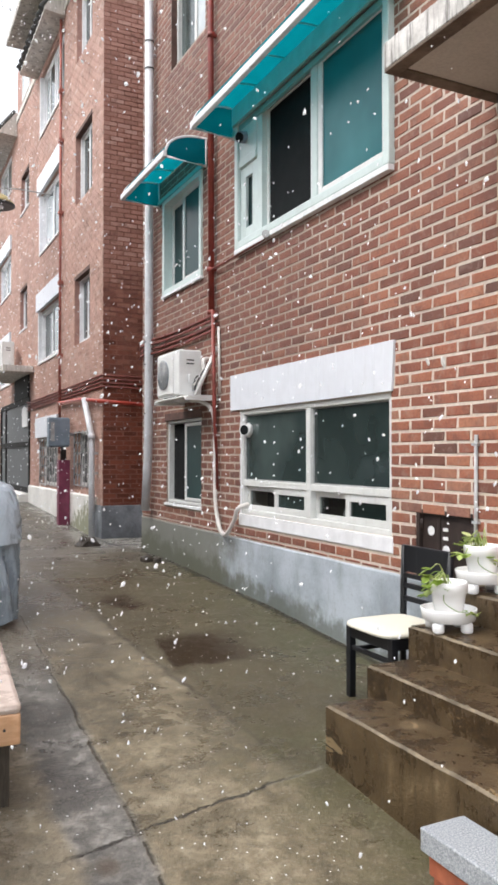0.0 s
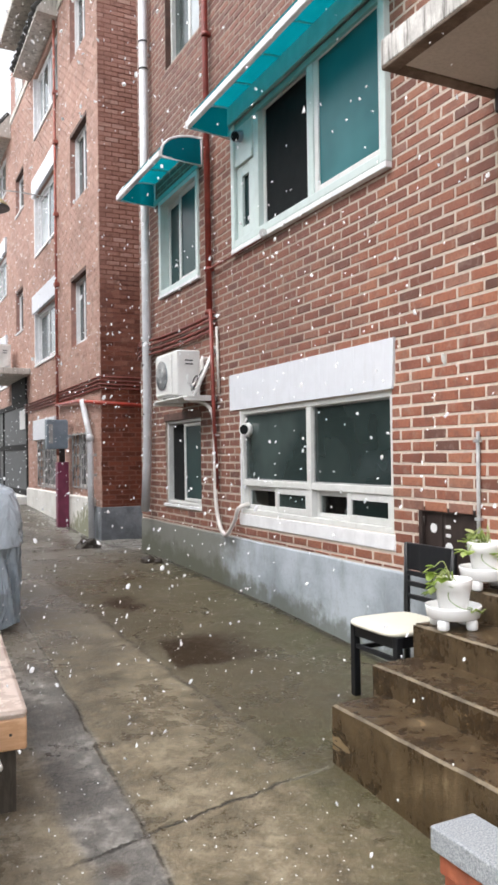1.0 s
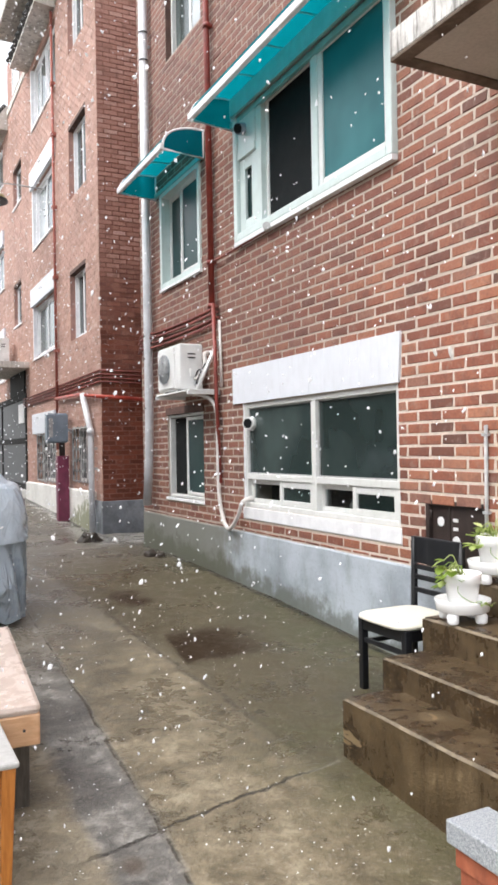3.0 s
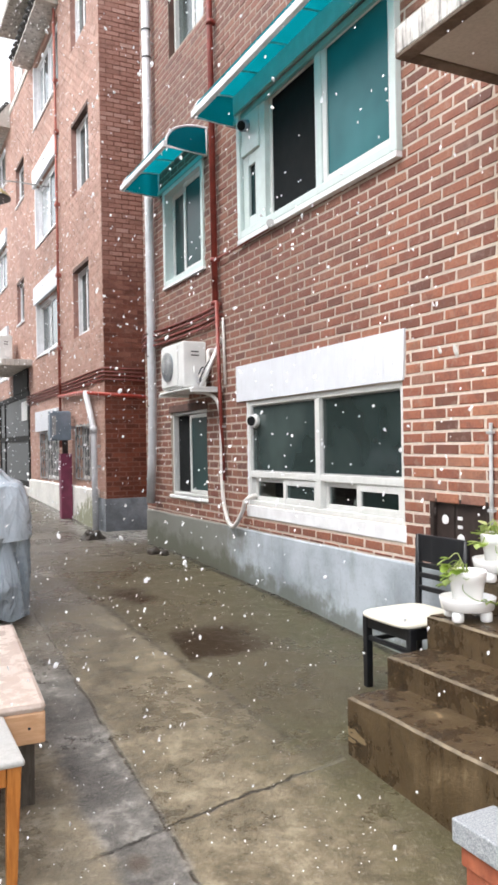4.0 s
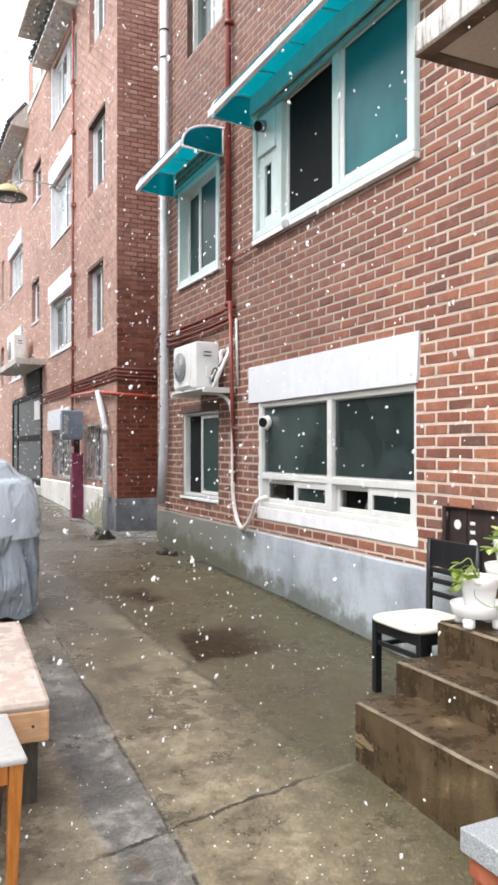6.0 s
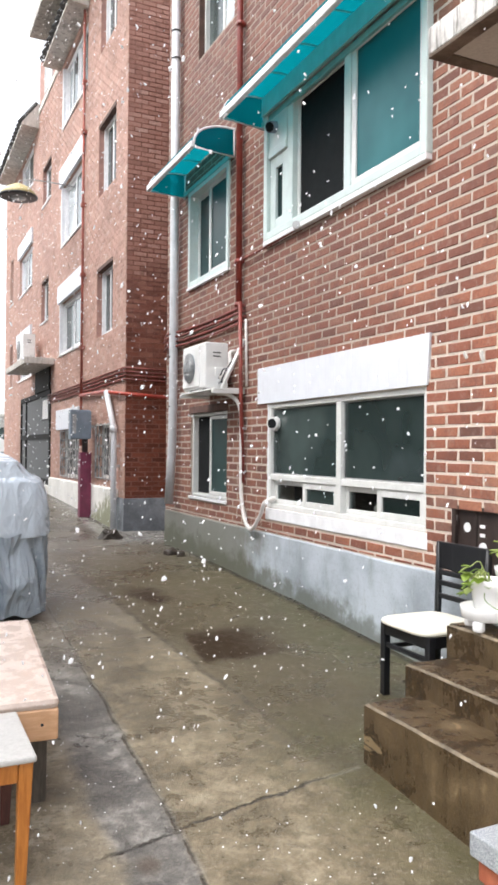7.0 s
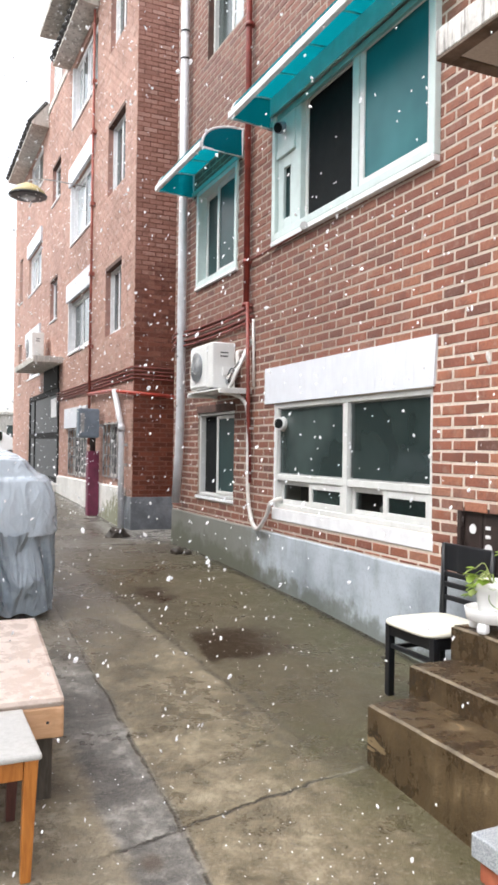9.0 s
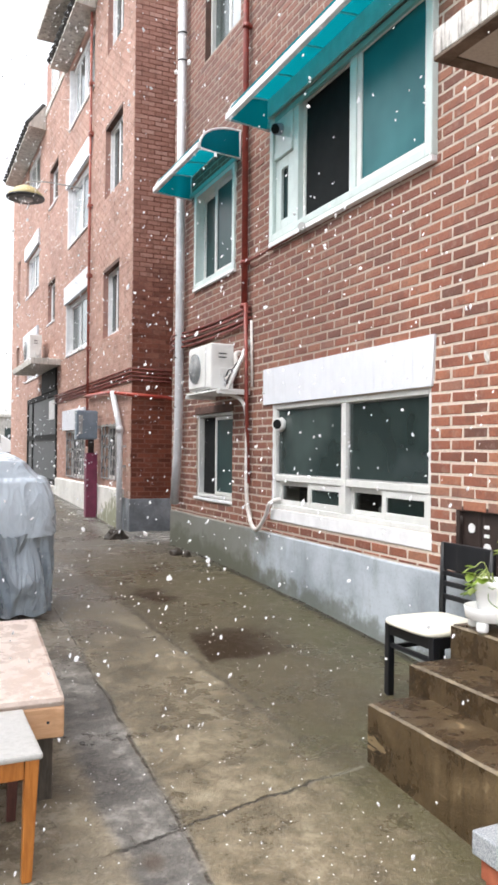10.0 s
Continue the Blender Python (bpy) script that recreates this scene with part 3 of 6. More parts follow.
def curve(pts, n=8):
    """Catmull-Rom points through the given ones."""
    p = [Vector(q) for q in pts]
    p = [2 * p[0] - p[1]] + p + [2 * p[-1] - p[-2]]
    out = []
    for i in range(1, len(p) - 2):
        for k in range(n):
            t = k / n
            a, b, c, d = p[i - 1:i + 3]
            out.append(0.5 * (2 * b + (c - a) * t + (2 * a - 5 * b + 4 * c - d) * t * t + (3 * b - a - 3 * c + d) * t ** 3))
    return out + [p[-2]]


def lathe(bm, prof, cx, cy, seg=32):
    """Turned form: prof is (radius, z) from bottom to top."""
    rings = [[bm.verts.new((cx + r * math.cos(a), cy + r * math.sin(a), z)) for a in (2 * math.pi * k / seg for k in range(seg))] for r, z in prof]
    for a, b in zip(rings, rings[1:]):
        for k in range(seg):
            f = bm.faces.new((a[k], a[(k + 1) % seg], b[(k + 1) % seg], b[k]))
            f.smooth = True
    bm.faces.new(rings[0][::-1])
    bm.faces.new(rings[-1])
    bmesh.ops.recalc_face_normals(bm, faces=bm.faces)
    return bm


def link(name, bm, mat, parent=None):
    me = bpy.data.meshes.new(name)
    if parent is not None:
        top = parent
        while top.parent is not None:
            top = top.parent
        bmesh.ops.translate(bm, verts=bm.verts, vec=-Vector(top.location))
    bm.to_mesh(me)
    bm.free()
    me.materials.append(mat)
    ob = new(name, me)
    if parent is not None:
        ob.parent = parent
    return ob


def part(name, bm, material, parent, label=""):
    ob = link(name, bm, material, parent)
    return tagged(ob, label) if label else ob


def thing(name, loc, label, category, group="", kind=""):
    ob = new(name)
    ob.location = loc
    ob.empty_display_size = 0.1
    return tagged(ob, label, category, group, kind)


def raw(name, verts, faces, mat, parent=None):
    me = bpy.data.meshes.new(name)
    me.from_pydata(verts, [], faces)
    me.materials.append(mat)
    ob = new(name, me)
    if parent is not None:
        ob.parent = parent
    return ob


def holed_wall(name, x0, x1, y0, y1, z0, z1, holes, mat):
    """A wall with thickness along x, with openings (ya, yb, za, zb) cut through it."""
    ys = sorted({y0, y1, *[h[0] for h in holes], *[h[1] for h in holes]})
    zs = sorted({z0, z1, *[h[2] for h in holes], *[h[3] for h in holes]})
    solid = {}
    for i in range(len(ys) - 1):
        for k in range(len(zs) - 1):
            cy, cz = (ys[i] + ys[i + 1]) / 2, (zs[k] + zs[k + 1]) / 2
            solid[i, k] = not any(h[0] < cy < h[1] and h[2] < cz < h[3] for h in holes)
    verts, faces = [], []

    def quad(*p):
        faces.append(tuple(range(len(verts), len(verts) + 4)))
        verts.extend(p)
    for (i, k), s in solid.items():
        if not s:
            continue
        a, b, c, d = ys[i], ys[i + 1], zs[k], zs[k + 1]
        quad((x0, a, c), (x0, a, d), (x0, b, d), (x0, b, c))
        quad((x1, a, c), (x1, b, c), (x1, b, d), (x1, a, d))
        if not solid.get((i - 1, k)):
            quad((x0, a, c), (x1, a, c), (x1, a, d), (x0, a, d))
        if not solid.get((i + 1, k)):
            quad((x0, b, c), (x0, b, d), (x1, b, d), (x1, b, c))
        if not solid.get((i, k - 1)):
            quad((x0, a, c), (x0, b, c), (x1, b, c), (x1, a, c))
        if not solid.get((i, k + 1)):
            quad((x0, a, d), (x1, a, d), (x1, b, d), (x0, b, d))
    return raw(name, verts, faces, mat)


COURSE, PITCH, JOINT = 0.0707, 0.2095, 0.0165


def lay(y0, y1, z0, z1, holes, zref, yref):
    """Stretcher bond: rectangles (ya, yb, za, zb) of the bricks round the openings."""
    out = []
    n0 = math.floor((z0 - zref) / COURSE)
    n1 = math.floor((z1 - zref) / COURSE)
    for n in range(n0, n1):
        za, zb = zref + n * COURSE + JOINT / 2, zref + (n + 1) * COURSE - JOINT / 2
        za = max(za, z0 + 0.004)
        if zb - za < 0.012:
            continue
        zc = (za + zb) / 2
        cuts = sorted((h[0], h[1]) for h in holes if h[2] < zc < h[3])
        spans, y = [], y0
        for a, b in cuts:
            if a > y:
                spans.append((y, a))
            y = max(y, b)
        if y < y1:
            spans.append((y, y1))
        off = yref + (PITCH / 2 if n % 2 else 0)
        for a, b in spans:
            k = math.floor((a - off) / PITCH)
            while off + k * PITCH < b:
                p, q = max(a, off + k * PITCH + 0.01), min(b, off + (k + 1) * PITCH - 0.01)
                if q - p > 0.025:
                    out.append((p, q, za, zb))
                k += 1
    return out


def brick_form(x, y0, y1, z0, z1, depth, rnd, inset=0.003):
    """Front, chamfers and sides of one brick whose face looks to -x."""
    j = lambda s: rnd.uniform(-s, s)
    f = x + j(0.0015)
    a = [(x + depth, y0, z0), (x + depth, y1, z0), (x + depth, y1, z1), (x + depth, y0, z1)]
    b = [(f + inset, y0 + j(.006), z0 + j(.003)), (f + inset, y1 + j(.006), z0 + j(.003)), (f + inset, y1 + j(.006), z1 + j(.003)), (f + inset, y0 + j(.006), z1 + j(.003))]
    i = inset
    c = [(f + j(.001), y0 + i, z0 + i), (f + j(.001), y1 - i, z0 + i), (f + j(.001), y1 - i, z1 - i), (f + j(.001), y0 + i, z1 - i)]
    fs = [(11, 10, 9, 8)]
    for k in range(4):
        m = (k + 1) % 4
        fs += [(k, 4 + k, 4 + m, m), (4 + k, 8 + k, 8 + m, 4 + m)]
    return a + b + c, fs


# ---------------------------------------------------------------- ground
D = 2.97          # face of the near brick building
XB = 3.04         # face of the next building
YB = 10.93        # its side wall across the gap
PROFILE_Y = [-60, 0, 4.5, 5.6, 7.1, 8.8, 10.2, 11.5, 14.1, 17.0, 25, 60, 400]
PROFILE_Z = [-1.5, 0.0, 0.28, 0.34, 0.405, 0.42, 0.36, 0.335, 0.48, 0.58, 0.7, 0.9, 2.0]


def gz(y):
    """Height of the alley at y."""
    return float(sum(np.interp(y + d, PROFILE_Y, PROFILE_Z) for d in (-0.5, -0.25, 0, 0.25, 0.5)) / 5)


def build_ground():
    xs = [-300, -80, -25, -10, -5, -3] + list(np.arange(-2, 4.2, 0.12)) + [5, 8, 15, 40, 120, 300]
    ys = [-60, -25, -10, -5, -2] + list(np.arange(-1, 12, 0.12)) + list(np.arange(12, 30, 0.6)) + [35, 45, 60, 100, 200, 400]
    verts = []
    for y in ys:
        for x in xs:
            u = 0.012 * noise.noise((x * 0.9, y * 0.7, 0)) + 0.006 * noise.noise((x * 3, y * 3, 4)) if abs(x) < 6 else 0
            strip = -0.012 if x < 0.855 + 0.035 * y and y < 14 else 0.0
            verts.append((x, y, gz(y) + u + strip))
    w = len(xs)
    faces = [(r * w + c, r * w + c + 1, (r + 1) * w + c + 1, (r + 1) * w + c) for r in range(len(ys) - 1) for c in range(w - 1)]
    ob = raw("ground", verts, faces, M_ground)
    for p in ob.data.polygons:
        p.use_smooth = True
    return tagged(ob, "wet patched concrete alley floor with cracks", "ground", kind="structure")


ground = build_ground()

# ---------------------------------------------------------------- near brick building: walls
LOW = (3.89, 6.10, 1.055, 1.965)          # ground-floor wide window
SMALL = (7.0, 8.02, 1.05, 1.95)
UP = (3.85, 6.13, 3.40, 4.62)
UPS = (6.97, 8.11, 3.36, 4.44)
TOP = (6.91, 7.89, 5.83, 7.1)
HATCH = (3.155, 3.655, 0.5, 1.25)
HOLES = [LOW, SMALL, UP, UPS, TOP, HATCH]
Y0, Y1, ZT = -3.0, 8.86, 8.4
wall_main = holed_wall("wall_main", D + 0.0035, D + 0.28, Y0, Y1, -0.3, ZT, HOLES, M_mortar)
tagged(wall_main, "red brick outer wall with pale mortar joints", "wall", kind="structure")
wall_end = link("wall_end", B(D + 0.28, D + 6, Y1 - 0.25, Y1, -0.3, ZT), M_wallred)
tagged(wall_end, "dark red painted end wall of brick building", "wall", kind="structure")
roof_main = link("roof_main", B(D - 0.05, D + 6, Y0, Y1, ZT, ZT + 0.2), M_eave)
tagged(roof_main, "flat concrete roof slab", "roof", kind="structure")
back_main = link("wall_back", B(D + 5.8, D + 6, Y0, Y1 - 0.25, -0.3, ZT), M_mortar)
tagged(back_main, "plain rear wall closing the building", "wall", kind="structure")
end_b = link("wall_south", B(D + 0.28, D + 5.8, Y0, Y0 + 0.2, -0.3, ZT), M_mortar)
tagged(end_b, "plain end wall closing the building", "wall", kind="structure")


def build_plinth():
    bm = bmesh.new()
    ys = list(np.arange(Y0, Y1 + 0.001, 0.12)) + [Y1 + 0.004]
    x0, x1 = D - 0.007, D + 0.05
    rows = []
    for y in ys:
        t = 0.832 + 0.006 * noise.noise((y * 2.2, 3, 1))
        w = 0.004 * noise.noise((y * 1.7, 8, 1))
        rows.append([bm.verts.new(p) for p in ((x0 + w - 0.012, y, -0.25), (x0 + w, y, gz(y) + 0.15), (x0 + w, y, t - 0.012), (x0 + w + 0.006, y, t), (x1, y, t), (x1, y, -0.25))])
    for a, b in zip(rows, rows[1:]):
        for k in range(5):
            bm.faces.new((a[k], a[k + 1], b[k + 1], b[k]))
    bm.faces.new(rows[0][::-1])
    bm.faces.new(rows[-1])
    bmesh.ops.recalc_face_normals(bm, faces=bm.faces)
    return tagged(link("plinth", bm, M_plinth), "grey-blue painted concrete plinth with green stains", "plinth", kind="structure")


build_plinth()


def ring(bm, x0, x1, y0, y1, z0, z1, w, bevel=0.006):
    """A rectangular frame of four bars in a yz plane."""
    box(bm, x0, x1, y0, y0 + w, z0, z1, bevel)
    box(bm, x0, x1, y1 - w, y1, z0, z1, bevel)
    box(bm, x0 + 0.001, x1 - 0.001, y0 + w, y1 - w, z0, z0 + w, bevel)
    box(bm, x0 + 0.001, x1 - 0.001, y0 + w, y1 - w, z1 - w, z1, bevel)
    return bm


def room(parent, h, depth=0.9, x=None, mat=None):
    """Added lining box behind an opening; its dark grey stands in for an unlit room."""
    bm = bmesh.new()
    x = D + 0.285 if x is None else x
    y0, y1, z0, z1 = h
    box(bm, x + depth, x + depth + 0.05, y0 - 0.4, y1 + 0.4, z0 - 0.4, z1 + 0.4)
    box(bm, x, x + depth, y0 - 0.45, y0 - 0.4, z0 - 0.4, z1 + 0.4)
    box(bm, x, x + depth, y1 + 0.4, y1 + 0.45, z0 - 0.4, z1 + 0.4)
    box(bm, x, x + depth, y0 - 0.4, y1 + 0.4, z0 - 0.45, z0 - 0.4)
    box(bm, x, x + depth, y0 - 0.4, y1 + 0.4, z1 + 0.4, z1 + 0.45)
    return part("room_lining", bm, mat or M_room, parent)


def sash(parent, x, y0, y1, z0, z1, w, pane_mat, thick=0.035, name="sash"):
    s = part(name, ring(bmesh.new(), x, x + thick, y0, y1, z0, z1, w, 0.004), M_pvc, parent)
    part("pane", B(x + thick * 0.4, x + thick * 0.4 + 0.006, y0 + w - 0.004, y1 - w + 0.004, z0 + w - 0.004, z1 - w + 0.004), pane_mat, s)
    return s


# wide ground-floor window: two fixed panes over four small sliding sashes
window_1 = thing("window_1", (D, 5.0, 1.03), "white plastic window with two fixed panes over small sashes", "window", kind="structure")
fx = D + 0.012
bm = ring(bmesh.new(), fx, fx + 0.09, LOW[0], LOW[1], LOW[2], LOW[3], 0.04)
box(bm, fx - 0.003, fx + 0.086, 4.9, 4.965, LOW[2] + 0.04, LOW[3] - 0.04, 0.006)
for a, b in ((LOW[0] + 0.04, 4.9), (4.965, LOW[1] - 0.04)):
    box(bm, fx + 0.002, fx + 0.088, a, b, 1.300, 1.352, 0.006)
part("window_frame", bm, M_pvc, window_1)
for a, b, mt in ((3.93, 4.9, M_frostn), (4.965, 6.06, M_frostg)):
    part("pane", B(fx + 0.03, fx + 0.036, a - 0.004, b + 0.004, 1.352, 1.925), mt, window_1)
    bm = bmesh.new()
    for e in (a + 0.004, b - 0.012):
        box(bm, fx + 0.022, fx + 0.03, e, e + 0.008, 1.354, 1.923)
    for e in (1.354, 1.915):
        box(bm, fx + 0.0225, fx + 0.0295, a + 0.012, b - 0.012, e, e + 0.008)
    part("gasket", bm, M_grille, window_1, "grey glazing gasket")
sash(window_1, fx + 0.012, 3.932, 4.45, 1.096, 1.299, 0.05, M_frostd)
sash(window_1, fx + 0.045, 4.42, 4.898, 1.096, 1.299, 0.038, M_glass)
sash(window_1, fx + 0.012, 4.967, 5.50, 1.096, 1.299, 0.05, M_frostg)
sash(window_1, fx + 0.045, 5.47, 6.058, 1.096, 1.299, 0.038, M_glass)
part("window_sill", B(D - 0.006, D + 0.12, 3.875, 6.12, 0.952, 1.054, bevel=0.006), M_white, window_1, "white painted concrete sill")
room(window_1, LOW)

jar = thing("jar", (D + 0.19, 4.66, 1.06), "small pale jar on the inner window sill", "jar")
part("inner_sill", B(D + 0.13, D + 0.30, 3.9, 6.09, 1.035, 1.058), M_pvc, window_1)
part("body", lathe(bmesh.new(), [(0.03, 1.06), (0.038, 1.066), (0.038, 1.15), (0.028, 1.165), (0.028, 1.172)], D + 0.19, 4.66, 18), M_pot, jar)
part("lid", lathe(bmesh.new(), [(0.030, 1.172), (0.031, 1.175), (0.031, 1.19), (0.02, 1.193)], D + 0.19, 4.66, 18), M_box, jar, "grey lid")

lintel = thing("lintel", (D, 5.06, 1.97), "white painted board lintel above the wide window", "lintel", kind="structure")
n_boards = 22
for k in range(n_boards):
    ya_, yb_ = 3.845 + (6.282 - 3.845) * k / n_boards, 3.845 + (6.282 - 3.845) * (k + 1) / n_boards
    bm = B(D - 0.013 + 0.0006 * (k % 2), D + 0.03, ya_ + 0.0003, yb_ - 0.0006, 1.972, 2.292, bevel=0.0015)
    if k == 0:
        for v in bm.verts:
            if v.co.y < ya_ + 0.02 and v.co.z < 2.1:
                v.co.y += 0.026
    part("board", bm, M_lintel, lintel)

# small ground-floor window
window_2 = thing("window_2", (D, 7.5, 1.05), "white two-leaf sliding window with dark glass", "window", kind="structure")
fx = D + 0.025
bm = ring(bmesh.new(), fx, fx + 0.1, *SMALL, 0.032)
part("window_frame", bm, M_pvc, window_2)
sash(window_2, fx + 0.01, 7.04, 7.54, 1.09, 1.91, 0.035, M_tealdark)
part("insect_screen", B(fx + 0.06, fx + 0.066, 7.5, 7.98, 1.09, 1.91), M_screen, window_2)
part("window_sill", B(D - 0.018, D + 0.1, 6.99, 8.04, 1.018, 1.05, bevel=0.006), M_white, window_2)
room(window_2, SMALL)
part("jamb", B(D + 0.003, D + 0.011, 6.09, 6.104, 1.056, 1.964), M_white, window_1, "white painted jamb")
tagged(link("soldier_lintel", B(D - 0.006, D + 0.05, 6.98, 8.05, 1.95, 2.03, bevel=0.005), M_brown), "weathered brown lintel over small window", "lintel", kind="structure")

# wide upper window with a vent panel
window_3 = thing("window_3", (D, 5.0, 3.41), "large white plastic upper window, one leaf open dark", "window", kind="structure")
fx = D - 0.045
bm = ring(bmesh.new(), fx, fx + 0.2, *UP, 0.065, 0.008)
box(bm, fx + 0.03, fx + 0.17, 5.645, 5.735, UP[2] + 0.067, UP[3] - 0.067, 0.006)
box(bm, fx + 0.012, fx + 0.17, 5.735, 6.065, 4.11, 4.18, 0.006)
box(bm, fx + 0.02, fx + 0.13, 5.735, 6.065, 4.18, UP[3] - 0.085, 0.004)
part("window_frame", bm, M_pvctint, window_3, "white plastic frame with the awning's teal light in its colour")
part("pane", B(fx + 0.07, fx + 0.076, 5.735, 6.065, 3.466, 4.11), M_tealdark, window_3)
part("vent_sash", ring(bmesh.new(), fx + 0.035, fx + 0.065, 5.737, 6.063, 3.467, 4.108, 0.10, 0.005), M_pvctint, window_3)
sash(window_3, fx + 0.04, 3.917, 4.76, 3.467, 4.50, 0.055, M_frost)
sash(window_3, fx + 0.075, 4.76, 5.643, 3.467, 4.50, 0.04, M_screen)
part("mullion", B(fx + 0.03, fx + 0.074, 4.762, 4.85, 3.477, 4.499, bevel=0.006), M_pvctint, window_3)
part("window_sill", B(D - 0.046, D + 0.05, 3.85, 6.135, 3.358, 3.399, bevel=0.004), M_white, window_3)
v = part("vent_pipe", tube(bmesh.new(), [(fx + 0.03, 5.95, 4.36), (fx - 0.05, 5.91, 4.33)], 0.05, 16), M_box, window_3, "short grey vent pipe")
# black disc on the closed pipe end, for the shade inside
part("vent_mouth", tube(bmesh.new(), [(fx - 0.048, 5.911, 4.331), (fx - 0.057, 5.9065, 4.3275)], 0.04, 16), M_screen, v)
part("head_board", B(D - 0.075, D - 0.048, 3.862, 6.122, 4.50, 4.665, bevel=0.004), M_tealboard, window_3, "teal board above the panes")
room(window_3, UP)

# small upper window
window_4 = thing("window_4", (D, 7.5, 3.36), "white sliding upper window below a teal awning", "window", kind="structure")
fx = D - 0.02
bm = ring(bmesh.new(), fx, fx + 0.18, *UPS, 0.06, 0.006)
part("window_frame", bm, M_pvctint, window_4)
sash(window_4, fx + 0.05, 7.03, 7.60, 3.42, 4.38, 0.05, M_tealdark)
sash(window_4, fx + 0.10, 7.55, 8.05, 3.42, 4.38, 0.05, M_tealdark)
part("window_sill", B(D - 0.03, D + 0.05, 6.96, 8.12, 3.33, 3.362, bevel=0.006), M_white, window_4)
room(window_4, UPS)

# window of the floor above
window_5 = thing("window_5", (D, 7.4, 5.83), "white framed upper window with dark screen", "window", kind="structure")
fx = D + 0.07
part("window_frame", ring(bmesh.new(), fx, fx + 0.12, *TOP, 0.04), M_pvc, window_5)
sash(window_5, fx + 0.0, 6.95, 7.36, 5.87, 7.06, 0.05, M_pane_far)
part("insect_screen", B(fx + 0.05, fx + 0.058, 7.33, 7.85, 5.87, 7.06), M_frostg, window_5)
room(window_5, TOP)
part("jamb", B(D + 0.006, D + 0.07, 7.878, 7.894, 5.83, 7.1), M_brown, window_5)

# dark steel cupboard door in the wall
door_1 = thing("door_1", (D, 3.4, 0.5), "dark brown steel cupboard door in brick wall", "door", kind="structure")
part("door_leaf", B(D + 0.03, D + 0.06, HATCH[0] + 0.02, HATCH[1] - 0.02, 0.52, 1.235, bevel=0.004), M_hatch, door_1)
part("door_frame", ring(bmesh.new(), D + 0.004, D + 0.07, *HATCH, 0.03, 0.004), M_hatch, door_1)
part("centre_stile", B(D + 0.020, D + 0.031, 3.462, 3.482, 0.525, 1.23, bevel=0.003), M_hatch, door_1)
part("latch", B(D + 0.012, D + 0.029, 3.425, 3.455, 0.96, 0.985, bevel=0.003), M_alu, door_1, "small steel latch")
for z in (0.68, 1.16):
    part("hinge", tube(bmesh.new(), [(D + 0.018, HATCH[1] - 0.035, z - 0.03), (D + 0.018, HATCH[1] - 0.035, z + 0.03)], 0.008, 8), M_hatch, door_1)
for y, z, r in ((3.545, 1.125, 0.028), (3.415, 1.02, 0.03)):
    part("sticker", tube(bmesh.new(), [(D + 0.031, y, z), (D + 0.026, y, z)], r, 18), M_paper, door_1, "round white sticker")
for z in (1.08, 1.13):
    part("sticker", B(D + 0.026, D + 0.031, 3.40, 3.44, z, z + 0.02, bevel=0.002), M_paper, door_1, "small white sticker")

# unseen plain walls, added across the alley to block sky light and darken reflections
opp = link("wall_opposite", B(-4.0, -3.7, 2.5, 8.5, -1, 7.5), M_opposite)
tagged(opp, "unseen plain wall across the alley, added to block sky light", "wall", kind="structure")
opp2 = link("wall_opposite_low", B(-3.2, -2.9, 8.6, 24, -1, 7.0), M_opposite)
tagged(opp2, "unseen plain wall farther along the alley, added to block sky light", "wall", kind="structure")


